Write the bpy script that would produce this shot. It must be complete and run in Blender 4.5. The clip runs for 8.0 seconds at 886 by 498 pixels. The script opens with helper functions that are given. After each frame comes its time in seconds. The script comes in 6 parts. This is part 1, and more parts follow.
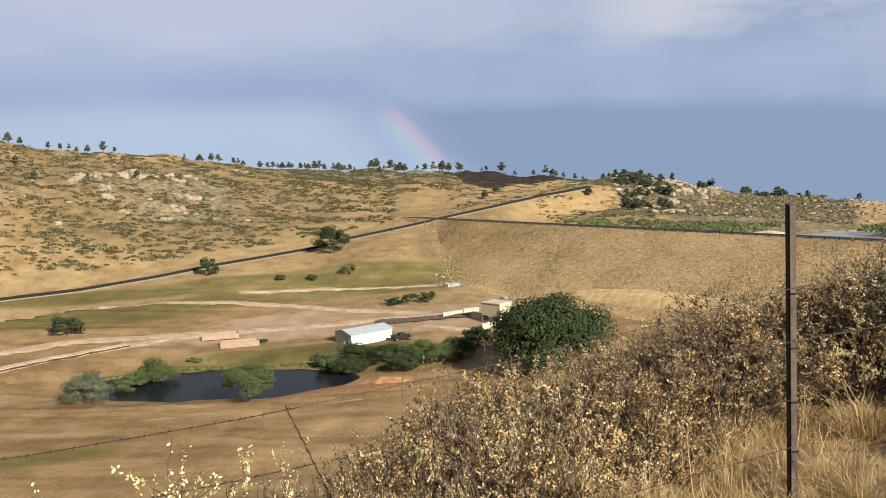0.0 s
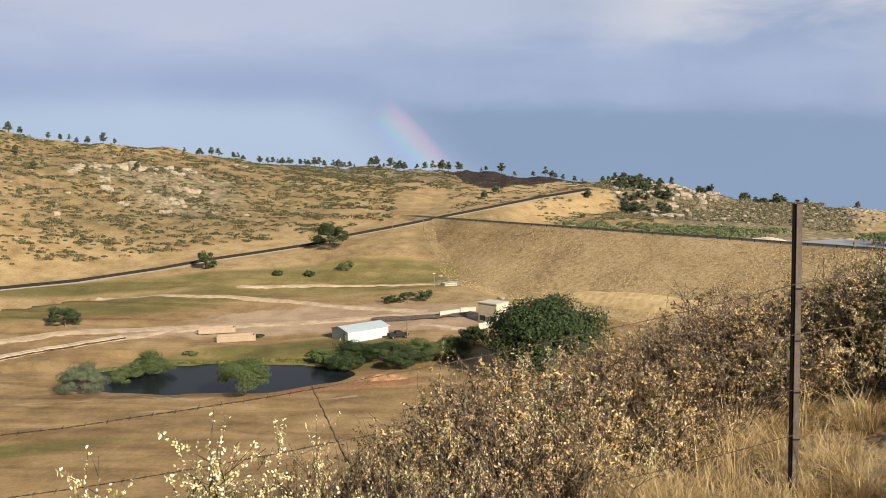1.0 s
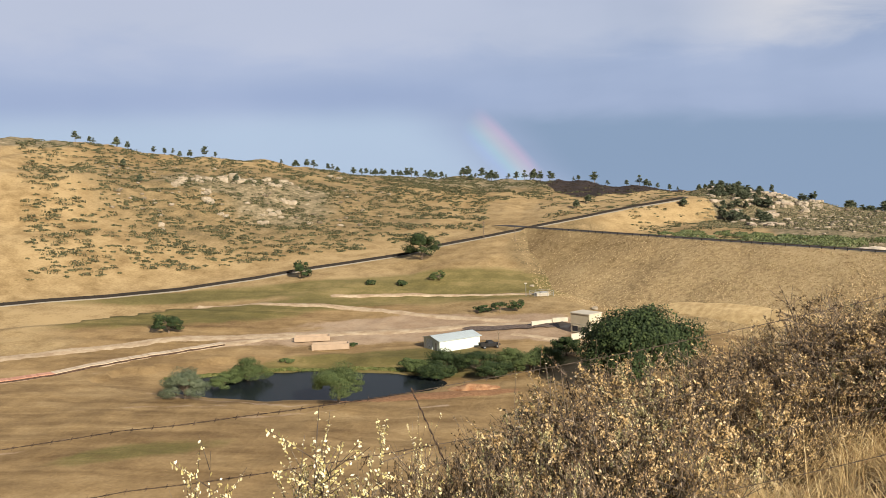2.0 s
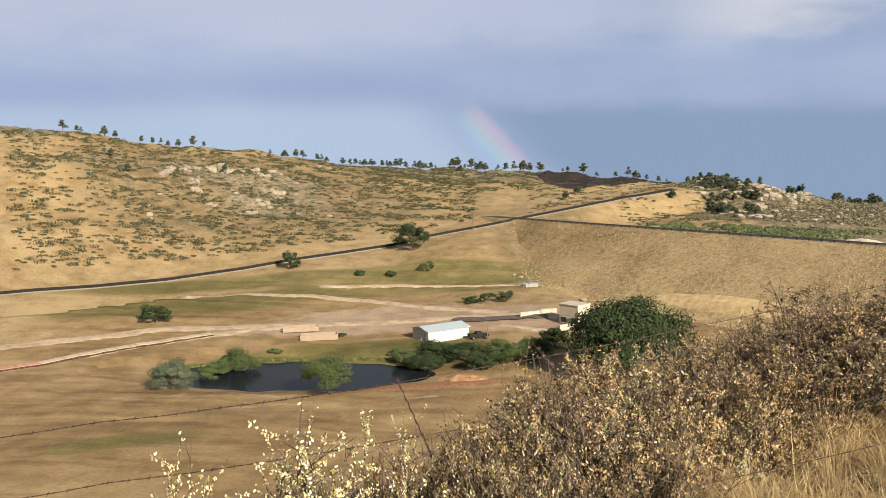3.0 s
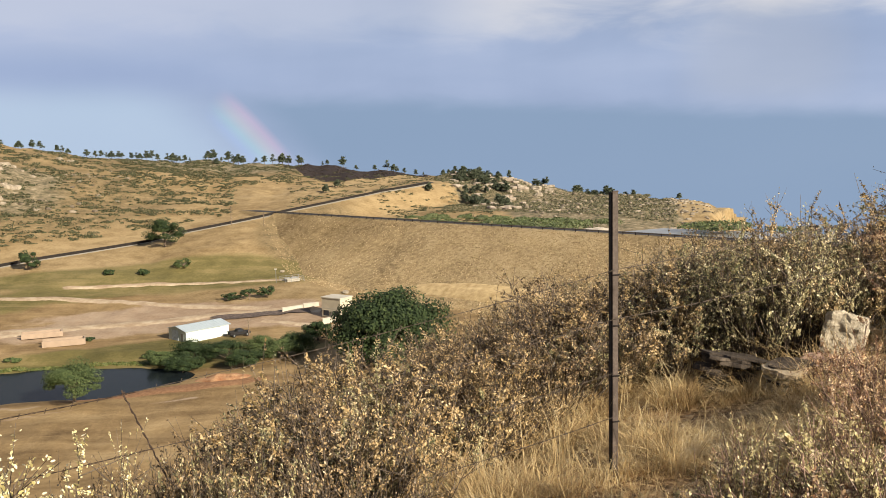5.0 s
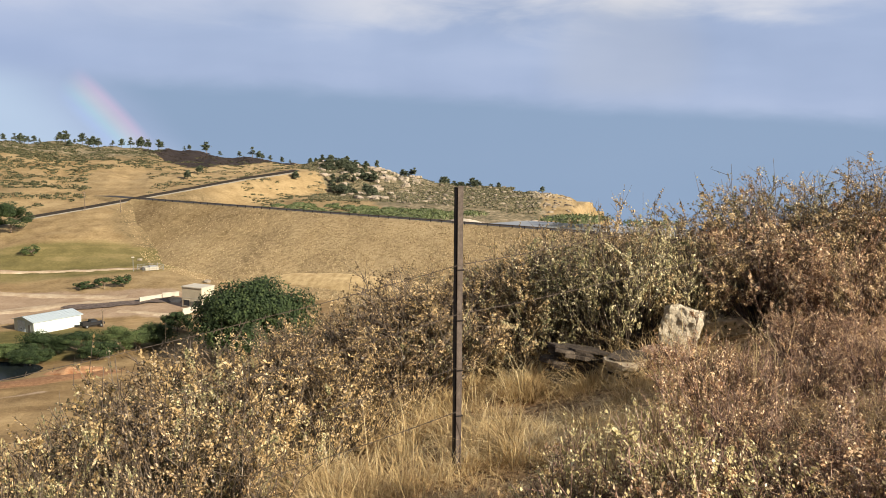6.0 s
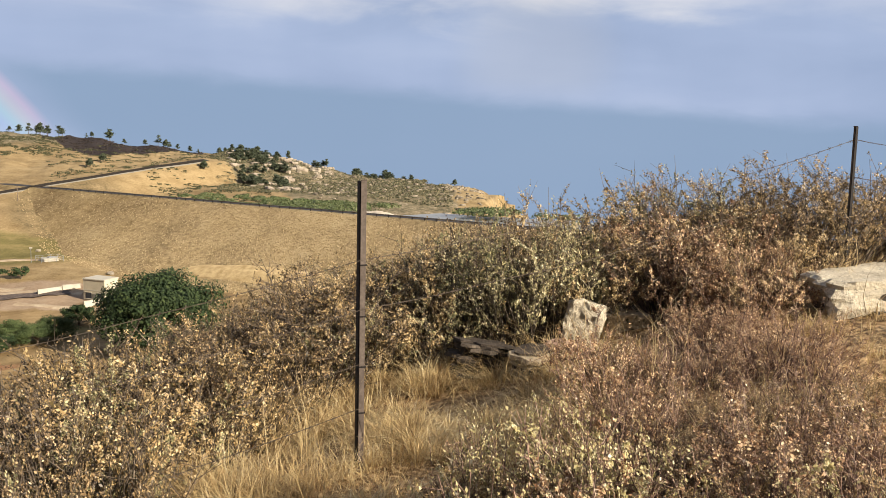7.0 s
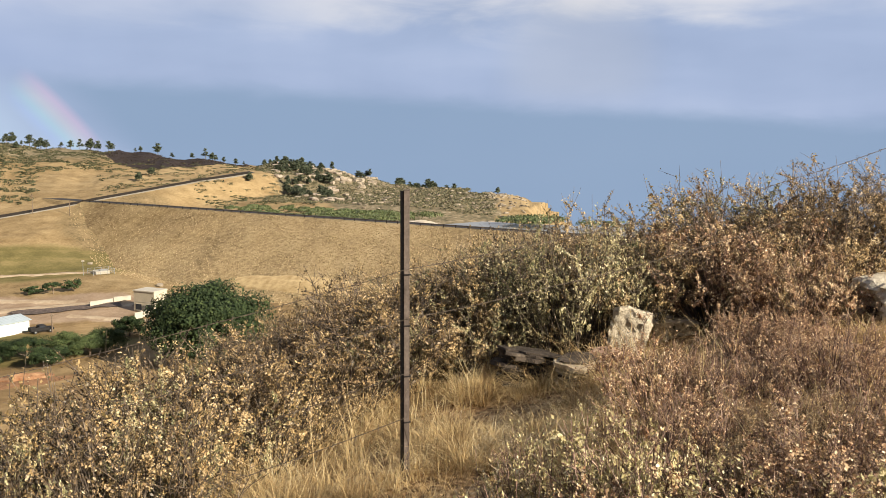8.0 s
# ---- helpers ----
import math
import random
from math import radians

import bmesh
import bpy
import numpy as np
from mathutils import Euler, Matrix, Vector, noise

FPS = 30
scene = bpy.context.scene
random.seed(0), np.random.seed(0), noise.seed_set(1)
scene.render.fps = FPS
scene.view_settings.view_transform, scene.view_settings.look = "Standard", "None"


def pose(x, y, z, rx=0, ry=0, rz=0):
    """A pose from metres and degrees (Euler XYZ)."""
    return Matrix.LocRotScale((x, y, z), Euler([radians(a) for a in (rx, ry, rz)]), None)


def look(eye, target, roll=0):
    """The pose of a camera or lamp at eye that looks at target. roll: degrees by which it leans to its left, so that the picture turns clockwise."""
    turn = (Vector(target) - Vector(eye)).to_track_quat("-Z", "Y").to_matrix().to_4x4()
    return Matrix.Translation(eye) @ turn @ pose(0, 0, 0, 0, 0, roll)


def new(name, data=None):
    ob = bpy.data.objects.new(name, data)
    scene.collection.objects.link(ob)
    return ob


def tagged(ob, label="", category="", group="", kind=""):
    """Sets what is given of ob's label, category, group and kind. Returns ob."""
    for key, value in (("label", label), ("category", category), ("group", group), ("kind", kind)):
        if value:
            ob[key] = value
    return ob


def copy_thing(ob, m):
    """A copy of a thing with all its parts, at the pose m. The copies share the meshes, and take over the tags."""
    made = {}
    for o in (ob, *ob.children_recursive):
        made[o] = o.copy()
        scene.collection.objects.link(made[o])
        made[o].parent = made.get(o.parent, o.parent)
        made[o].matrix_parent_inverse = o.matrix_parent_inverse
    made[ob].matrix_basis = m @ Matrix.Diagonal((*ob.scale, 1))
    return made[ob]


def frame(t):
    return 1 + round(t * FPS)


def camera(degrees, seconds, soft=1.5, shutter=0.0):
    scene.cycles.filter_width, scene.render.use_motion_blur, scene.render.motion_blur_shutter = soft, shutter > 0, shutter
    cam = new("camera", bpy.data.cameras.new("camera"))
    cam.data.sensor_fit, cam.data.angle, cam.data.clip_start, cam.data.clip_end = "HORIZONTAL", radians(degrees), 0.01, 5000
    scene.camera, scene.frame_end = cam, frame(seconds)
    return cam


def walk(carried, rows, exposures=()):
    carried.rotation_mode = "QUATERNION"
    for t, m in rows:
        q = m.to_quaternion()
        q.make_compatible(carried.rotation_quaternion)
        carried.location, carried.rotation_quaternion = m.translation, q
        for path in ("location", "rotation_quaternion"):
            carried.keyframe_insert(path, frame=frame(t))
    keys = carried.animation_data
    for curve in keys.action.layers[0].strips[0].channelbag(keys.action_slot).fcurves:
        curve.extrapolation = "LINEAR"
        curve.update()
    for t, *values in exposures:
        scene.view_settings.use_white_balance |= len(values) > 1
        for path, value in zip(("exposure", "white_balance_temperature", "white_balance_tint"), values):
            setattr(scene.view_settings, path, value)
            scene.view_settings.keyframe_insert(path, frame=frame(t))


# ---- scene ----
cam = camera(52.83, 8.0, soft=0.75)
# time, x, y, z of the eye, pitch, roll, yaw (z = 0 is eye level)
ROWS = [
    (0.0, 0.015, 0.08, 0.028, -5.83, 2.63, -0.17), (0.5, -0.06, -0.095, 0.023, -6.04, 1.39, -2.04),
    (1.0, -0.109, -0.129, 0.006, -5.88, 1.33, -0.18), (1.5, -0.141, -0.146, -0.014, -5.15, 1.65, 3.52),
    (1.7, -0.142, -0.15, -0.017, -4.99, 1.86, 4.6), (2.25, -0.152, -0.125, -0.026, -5.32, 1.85, 5.99),
    (2.8, -0.147, -0.095, -0.033, -5.74, 1.74, 5.41), (3.0, -0.139, -0.092, -0.034, -5.69, 1.65, 4.99),
    (3.5, -0.121, -0.095, -0.032, -5.88, 1.74, 3.14), (4.0, -0.093, -0.076, -0.033, -6.33, 2.08, -0.5),
    (4.5, -0.05, -0.058, -0.031, -6.42, 1.69, -5.13), (4.7, -0.033, -0.045, -0.026, -6.44, 1.57, -7.27),
    (6.0, 0.122, 0.009, -0.007, -7.21, -0.38, -18.67), (6.5, 0.171, 0.033, -0.004, -7.76, -0.99, -22.27),
    (7.0, 0.183, 0.043, 0.0, -7.62, -1.38, -24.21), (7.5, 0.181, 0.048, 0.003, -7.37, -1.11, -23.14),
    (8.0, 0.185, 0.041, 0.003, -7.12, -0.32, -21.51),
]
walk(cam, [(t, pose(x, y, z, 90 + pitch, roll, yaw)) for t, x, y, z, pitch, roll, yaw in ROWS],
     [(0.0, 0.90), (4.5, 0.92), (6.2, 1.02), (8.0, 1.03)])

# ---- light: low warm sun behind the camera, storm sky ahead ----
SUN_AZ, SUN_EL = 145.5, 25.5  # degrees, azimuth clockwise from +y


def toward(az, el):
    """Unit vector to azimuth (clockwise from +y) and elevation in degrees."""
    a, e = radians(az), radians(el)
    return Vector((math.sin(a) * math.cos(e), math.cos(a) * math.cos(e), math.sin(e)))


LIGHTWARD = np.array(toward(SUN_AZ, 40))  # leaves turn their faces to the light

sun_data = bpy.data.lights.new("sun", "SUN")
sun_data.energy, sun_data.angle, sun_data.color = 5.0, radians(0.6), (1.0, 0.88, 0.69)
sun = new("sun", sun_data)
sun.matrix_world = look((0, 0, 0), -toward(SUN_AZ, SUN_EL))


class Nodes:
    """Short hand for building node trees."""

    def __init__(self, tree):
        self.tree = tree

    def add(self, kind, **settings):
        node = self.tree.nodes.new(kind)
        for key, value in settings.items():
            if key == "operation":
                node.operation = value
            elif key == "noise_type":
                node.noise_type = value
            elif key == "data_type":
                node.data_type = value
            elif key == "blend_type":
                node.blend_type = value
            elif key == "attribute_name":
                node.attribute_name = value
            elif key == "feature":
                node.feature = value
        return node

    def link(self, a, b):
        if hasattr(a, "is_linked"):
            self.tree.links.new(a, b)
        else:
            b.default_value = a

    def math(self, op, a, b=0.0, c=0.0, clamp=False):
        node = self.add("ShaderNodeMath", operation=op)
        node.use_clamp = clamp
        for value, socket in zip((a, b, c), node.inputs):
            self.link(value, socket)
        return node.outputs[0]

    def vmath(self, op, a, b=(0, 0, 0)):
        node = self.add("ShaderNodeVectorMath", operation=op)
        self.link(a, node.inputs[0])
        self.link(b, node.inputs[1])
        return node.outputs["Value"] if op in ("DOT_PRODUCT", "LENGTH") else node.outputs["Vector"]

    def scaled(self, vector, s):
        return self.vmath("MULTIPLY", vector, (s, s, s) if isinstance(s, (int, float)) else s)

    def noise(self, vector, scale, detail=4.0, rough=0.55, warp=0.0):
        node = self.add("ShaderNodeTexNoise")
        if vector is not None:
            self.link(vector, node.inputs["Vector"])
        node.inputs["Scale"].default_value, node.inputs["Detail"].default_value = scale, detail
        node.inputs["Roughness"].default_value, node.inputs["Distortion"].default_value = rough, warp
        return node.outputs["Fac"]

    def ramp(self, value, stops):
        node = self.add("ShaderNodeValToRGB")
        while len(node.color_ramp.elements) < len(stops):
            node.color_ramp.elements.new(0.5)
        for element, (at, colour) in zip(node.color_ramp.elements, stops):
            element.position = at
            element.color = (*colour, 1) if isinstance(colour, tuple) else (colour, colour, colour, 1)
        self.link(value, node.inputs["Fac"])
        return node.outputs["Color"]

    def step(self, value, low, high):
        node = self.add("ShaderNodeMapRange")
        node.interpolation_type = "SMOOTHSTEP"
        self.link(value, node.inputs["Value"])
        node.inputs["From Min"].default_value, node.inputs["From Max"].default_value = low, high
        return node.outputs["Result"]

    def mix(self, fac, a, b, blend="MIX"):
        node = self.add("ShaderNodeMix", data_type="RGBA", blend_type=blend)
        self.link(fac, node.inputs["Factor"])
        for value, socket in ((a, node.inputs[6]), (b, node.inputs[7])):
            self.link((*value, 1) if isinstance(value, tuple) and len(value) == 3 else value, socket)
        return node.outputs[2]


def build_world():
    world = bpy.data.worlds.new("storm_sky")
    world.use_nodes = True
    tree = world.node_tree
    tree.nodes.clear()
    n = Nodes(tree)
    way = n.vmath("NORMALIZE", n.add("ShaderNodeTexCoord").outputs["Generated"])
    split = n.add("ShaderNodeSeparateXYZ")
    n.link(way, split.inputs[0])
    up = split.outputs["Z"]
    # clear air above the clouds
    sky = n.add("ShaderNodeTexSky")
    sky.sky_type, sky.sun_disc = "NISHITA", False
    sky.sun_elevation, sky.sun_rotation = radians(SUN_EL), radians(SUN_AZ)
    clear = n.mix(1.0, sky.outputs["Color"], (0.021, 0.021, 0.021), "MULTIPLY")
    # cloud layer by azimuth and elevation, in degrees
    deg = 180 / math.pi
    turn = n.math("MULTIPLY", n.math("ARCTAN2", split.outputs["X"], split.outputs["Y"]), deg)
    rise = n.math("MULTIPLY", n.math("ARCSINE", up), deg)
    grid = n.add("ShaderNodeCombineXYZ")
    n.link(n.math("MULTIPLY", turn, 0.05), grid.inputs[0])
    n.link(n.math("MULTIPLY", rise, 0.17), grid.inputs[1])
    sheet = grid.outputs[0]
    big = n.noise(way, 2.0, 2.0, 0.45, 0.2)
    soft = n.noise(sheet, 0.9, 3.0, 0.45, 0.3)
    fine = n.noise(sheet, 2.4, 5.0, 0.55, 0.4)
    shafts = n.noise(n.vmath("MULTIPLY", sheet, (2.6, 0.22, 1.0)), 1.0, 3.0, 0.5)
    tone = n.math("ADD", n.math("MULTIPLY", soft, 0.6), n.math("ADD", n.math("MULTIPLY", fine, 0.15), n.math("MULTIPLY", shafts, 0.25)))
    cloud = n.ramp(tone, [(0.36, (0.228, 0.288, 0.418)), (0.5, (0.272, 0.332, 0.468)), (0.64, (0.325, 0.38, 0.512))])
    # paler lavender cloud to the west, over a thin blue streak
    west = n.step(turn, 6.0, -12.0)
    cloud = n.mix(n.math("MULTIPLY", n.math("MULTIPLY", west, n.step(rise, 4.6, 7.5)), 0.75), cloud, (0.335, 0.385, 0.52))
    streak = n.math("MULTIPLY", n.step(rise, 6.6, 4.9), n.step(rise, 2.9, 4.3))
    cloud = n.mix(n.math("MULTIPLY", n.math("MULTIPLY", west, streak), 0.5), cloud, (0.24, 0.305, 0.465))
    # rain curtain low in the sky: darker slate blue, beyond the bow, with a level upper edge
    across = n.math("ARCCOSINE", n.vmath("DOT_PRODUCT", way, tuple(-toward(SUN_AZ, SUN_EL))))
    ring = n.math("MULTIPLY", across, deg)
    outside = n.step(ring, 40.8, 44.5)
    brim = n.math("ADD", n.math("ADD", rise, n.math("MULTIPLY", turn, 0.045)), n.math("MULTIPLY", n.math("SUBTRACT", fine, 0.5), 1.6))
    low = n.step(brim, 3.9, 2.5)
    cloud = n.mix(n.math("MULTIPLY", n.math("MULTIPLY", low, outside), 0.9), cloud, (0.183, 0.256, 0.368))
    # thin bright cloud breaking over the rain
    ragged = n.math("ADD", rise, n.math("MULTIPLY", n.math("SUBTRACT", n.math("ADD", n.math("MULTIPLY", soft, 0.5), n.math("MULTIPLY", fine, 0.5)), 0.5), 9.0))
    toward_break = n.step(n.vmath("DOT_PRODUCT", way, tuple(toward(27, 10))), math.cos(radians(19)), math.cos(radians(5)))
    high = n.math("MULTIPLY", n.step(ragged, 6.0, 8.8), n.math("ADD", 0.25, n.math("MULTIPLY", toward_break, 0.75)))
    cloud = n.mix(high, cloud, (0.52, 0.52, 0.545))
    # a pale veil of rain hanging under the break
    veil = n.math("MULTIPLY", n.step(n.vmath("DOT_PRODUCT", way, tuple(toward(30, 4.5))), math.cos(radians(6)), math.cos(radians(1))), n.step(rise, 1.2, 3.6))
    cloud = n.mix(n.math("MULTIPLY", veil, 0.45), cloud, (0.315, 0.345, 0.415))
    ahead = n.vmath("DOT_PRODUCT", way, tuple(toward(5, 25)))
    cover = n.step(n.math("ADD", ahead, n.math("MULTIPLY", n.math("SUBTRACT", big, 0.5), 0.5)), 0.1, 0.5)
    colour = n.mix(cover, clear, cloud)
    # rainbow: ring about the point opposite the sun, brighter sky inside it
    band = n.math("DIVIDE", n.math("SUBTRACT", ring, 39.85), 2.6, clamp=True)
    arc = n.ramp(band, [(0.0, (0, 0, 0)), (0.2, (0.012, 0.03, 0.075)), (0.4, (0.035, 0.095, 0.05)), (0.6, (0.125, 0.085, 0.022)), (0.8, (0.155, 0.044, 0.034)), (1.0, (0, 0, 0))])
    side = n.vmath("DOT_PRODUCT", way, tuple(toward(-1.6, 1.2)))
    shaft = n.math("MULTIPLY", n.step(side, math.cos(radians(3.4)), math.cos(radians(0.8))), 0.85)
    inside = n.math("MULTIPLY", n.step(ring, 42.0, 37.5), n.math("MULTIPLY", n.step(ring, 12.0, 30.0), n.step(rise, 4.8, 2.4)))
    colour = n.mix(n.math("MULTIPLY", inside, 0.8), colour, (0.345, 0.432, 0.548))
    colour = n.mix(shaft, colour, arc, "ADD")
    back = n.add("ShaderNodeBackground")
    n.link(colour, back.inputs["Color"])
    back.inputs["Strength"].default_value = 0.73
    out = n.add("ShaderNodeOutputWorld")
    n.link(back.outputs[0], out.inputs["Surface"])
    scene.world = world


build_world()

# ---- materials ----
def material(name, build, rough=0.9, metal=0.0, spec=0.25):
    """A node material: build(n, place) gives its colour and, if any, height for a bump with its strength and depth."""
    mat = bpy.data.materials.new(name)
    mat.use_nodes = True
    tree = mat.node_tree
    n = Nodes(tree)
    shader = tree.nodes["Principled BSDF"]
    shader.inputs["Roughness"].default_value, shader.inputs["Metallic"].default_value = rough, metal
    shader.inputs["Specular IOR Level"].default_value = spec
    place = n.add("ShaderNodeNewGeometry").outputs["Position"]
    made = build(n, place)
    colour, bump = made if isinstance(made, tuple) and len(made) == 2 and isinstance(made[1], tuple) else (made, None)
    n.link(colour, shader.inputs["Base Color"])
    if bump:
        node = n.add("ShaderNodeBump")
        n.link(bump[0], node.inputs["Height"])
        node.inputs["Strength"].default_value, node.inputs["Distance"].default_value = bump[1], bump[2]
        n.link(node.outputs[0], shader.inputs["Normal"])
    return mat


def island(n):
    return n.add("ShaderNodeNewGeometry").outputs["Random Per Island"]


def random_of_thing(n):
    return n.add("ShaderNodeObjectInfo").outputs["Random"]


def leaf_material(name, stops, gloss=0.55, clear=0.25, drift=0.0, clump=0.0, patch_size=8.0):
    """Leaves: colour by leaf, by plant and by clump, a little light coming through."""
    def build(n, place):
        value = n.math("MULTIPLY", island(n), 1 - drift - clump)
        if drift:
            value = n.math("ADD", value, n.math("MULTIPLY", random_of_thing(n), drift))
        if clump:
            value = n.math("ADD", value, n.math("MULTIPLY", n.step(n.noise(place, patch_size, 2), 0.36, 0.64), clump))
        return n.ramp(value, stops)
    mat = material(name, build, gloss, 0, 0.4)
    tree = mat.node_tree
    shader = tree.nodes["Principled BSDF"]
    veil = tree.nodes.new("ShaderNodeBsdfTranslucent")
    blend = tree.nodes.new("ShaderNodeMixShader")
    blend.inputs[0].default_value = clear
    tree.links.new(shader.inputs["Base Color"].links[0].from_socket, veil.inputs["Color"])
    tree.links.new(shader.outputs[0], blend.inputs[1])
    tree.links.new(veil.outputs[0], blend.inputs[2])
    tree.links.new(blend.outputs[0], tree.nodes["Material Output"].inputs["Surface"])
    return mat


def plain(name, colour, rough=0.7, metal=0.0, vary=0.25, scale=2.0, spec=0.3):
    """A worn plain surface: soft stains and fine grain over one colour."""
    def build(n, place):
        stain, grain = n.noise(place, scale, 5), n.noise(place, scale * 14, 3)
        tone = n.math("ADD", n.math("MULTIPLY", stain, 0.7), n.math("MULTIPLY", grain, 0.3))
        dark, light = tuple(c * (1 - vary) for c in colour), tuple(min(1, c * (1 + vary)) for c in colour)
        return n.ramp(tone, [(0.3, dark), (0.7, light)]), (grain, 0.2, 0.02)
    return material(name, build, rough, metal, spec)


def ground_build(n, place):
    def mask(name):
        return n.add("ShaderNodeAttribute", attribute_name=name).outputs["Fac"]
    broad = n.noise(place, 0.022, 6, 0.6, 0.4)
    mid = n.noise(place, 0.16, 6, 0.62)
    fine = n.noise(place, 1.3, 5, 0.65)
    near = n.noise(place, 14.0, 4, 0.7)
    tone = n.math("ADD", n.math("MULTIPLY", broad, 0.35), n.math("ADD", n.math("MULTIPLY", mid, 0.4), n.math("MULTIPLY", fine, 0.25)))
    gold = n.ramp(tone, [(0.36, (0.125, 0.084, 0.041)), (0.46, (0.232, 0.164, 0.083)), (0.57, (0.338, 0.251, 0.136))])
    scrub = n.ramp(n.math("ADD", n.math("MULTIPLY", mid, 0.5), n.math("MULTIPLY", fine, 0.5)),
                   [(0.38, (0.095, 0.078, 0.043)), (0.52, (0.205, 0.15, 0.08)), (0.64, (0.31, 0.232, 0.13))])
    rows = n.noise(n.vmath("MULTIPLY", place, (0.016, 0.11, 0.0)), 1.0, 5, 0.62, 1.1)
    swath = n.math("ADD", n.math("MULTIPLY", tone, 0.6), n.math("MULTIPLY", rows, 0.4))
    field = n.ramp(swath, [(0.37, (0.10, 0.064, 0.031)), (0.46, (0.175, 0.117, 0.058)), (0.53, (0.248, 0.171, 0.086)), (0.62, (0.335, 0.243, 0.13))])
    green = n.ramp(swath, [(0.38, (0.063, 0.063, 0.0218)), (0.5, (0.118, 0.105, 0.0378)), (0.62, (0.218, 0.172, 0.0756))])
    dirt = n.ramp(tone, [(0.36, (0.216, 0.148, 0.096)), (0.5, (0.296, 0.216, 0.148)), (0.64, (0.368, 0.288, 0.208))])
    red = n.ramp(fine, [(0.35, (0.20, 0.10, 0.052)), (0.65, (0.32, 0.185, 0.10))])
    burnt = n.ramp(fine, [(0.35, (0.016, 0.013, 0.013)), (0.65, (0.05, 0.038, 0.036))])
    litter = n.ramp(near, [(0.34, (0.075, 0.045, 0.026)), (0.5, (0.29, 0.185, 0.095)), (0.66, (0.56, 0.40, 0.22))])
    stony = n.ramp(n.math("ADD", n.math("MULTIPLY", mid, 0.35), n.math("MULTIPLY", n.noise(place, 0.55, 5, 0.7), 0.65)), [(0.38, (0.075, 0.07, 0.044)), (0.5, (0.17, 0.14, 0.088)), (0.58, (0.26, 0.212, 0.14)), (0.68, (0.40, 0.345, 0.265))])
    def edged(name, low=0.35, high=0.65):
        return n.step(n.math("ADD", mask(name), n.math("MULTIPLY", n.math("SUBTRACT", mid, 0.5), 0.55)), low, high)
    colour = gold
    colour = n.mix(edged("scrub"), colour, scrub)
    colour = n.mix(edged("stony"), colour, stony)
    colour = n.mix(edged("field"), colour, field)
    colour = n.mix(n.math("MULTIPLY", edged("green"), 0.85), colour, green)
    colour = n.mix(edged("red"), colour, red)
    colour = n.mix(edged("dirt"), colour, dirt)
    colour = n.mix(edged("burnt"), colour, burnt)
    colour = n.mix(mask("litter"), colour, litter)
    return colour, (n.math("ADD", n.math("MULTIPLY", fine, 0.8), n.math("MULTIPLY", near, 0.06)), 0.5, 0.5)


GROUND = material("dry_ground", ground_build, 0.95, 0, 0.1)
DIRT = material("track_dirt", lambda n, p: (n.ramp(n.noise(p, 0.35, 6, 0.65), [(0.35, (0.29, 0.212, 0.14)), (0.5, (0.375, 0.29, 0.20)), (0.65, (0.45, 0.365, 0.265))]), (n.noise(p, 2.0, 4), 0.4, 0.2)), 0.95, 0, 0.1)
ASPHALT = material("asphalt", lambda n, p: (n.ramp(n.noise(p, 0.8, 5), [(0.35, (0.022, 0.021, 0.023)), (0.65, (0.042, 0.04, 0.04))]), (n.noise(p, 30, 2), 0.3, 0.02)), 0.85)
DARKPAD = material("coal_gravel", lambda n, p: n.ramp(n.noise(p, 1.2, 5), [(0.35, (0.06, 0.045, 0.04)), (0.65, (0.13, 0.10, 0.085))]), 0.9)
def fill_build(n, place):
    fine = n.noise(place, 0.7, 5, 0.7)
    tone = n.math("ADD", n.math("MULTIPLY", n.noise(place, 0.05, 5, 0.6), 0.4), n.math("MULTIPLY", fine, 0.6))
    stony = n.ramp(tone, [(0.38, (0.20, 0.145, 0.078)), (0.5, (0.33, 0.248, 0.138)), (0.62, (0.43, 0.335, 0.195))])
    grassy = n.ramp(tone, [(0.38, (0.14, 0.096, 0.048)), (0.5, (0.235, 0.17, 0.088)), (0.62, (0.33, 0.25, 0.135))])
    along_crest = n.vmath("DOT_PRODUCT", place, (0.580, -0.815, 0.0))
    grown = n.step(n.math("ADD", along_crest, n.math("MULTIPLY", n.noise(place, 0.06, 4), 60.0)), -165.0, -235.0)
    return n.mix(grown, stony, grassy), (fine, 0.7, 0.6)


EARTHFILL = material("embankment_fill", fill_build, 0.95, 0, 0.1)
RIPRAP = material("riprap_stone", lambda n, p: n.ramp(n.math("ADD", n.math("MULTIPLY", island(n), 0.6), n.math("MULTIPLY", n.noise(p, 0.06, 4), 0.4)), [(0.15, (0.23, 0.165, 0.088)), (0.5, (0.37, 0.278, 0.155)), (0.85, (0.50, 0.39, 0.24))]), 0.9, 0, 0.2)
CONCRETE = plain("pale_concrete", (0.426, 0.394, 0.336), 0.85, 0, 0.15, 0.8)
KERB = plain("grey_weathered_kerb", (0.20, 0.185, 0.16), 0.9, 0, 0.2, 0.8)
CREAM = plain("cream_block_wall", (0.47, 0.42, 0.33), 0.85, 0, 0.12, 0.7)
WHITE = plain("white_metal_siding", (0.56, 0.62, 0.60), 0.45, 0, 0.05, 0.5)
ROOFWHITE = plain("white_metal_roof", (0.37, 0.43, 0.47), 0.4, 0, 0.06, 0.6)
DARKGLASS = plain("dark_window", (0.03, 0.035, 0.045), 0.15, 0, 0.1, 1.0)
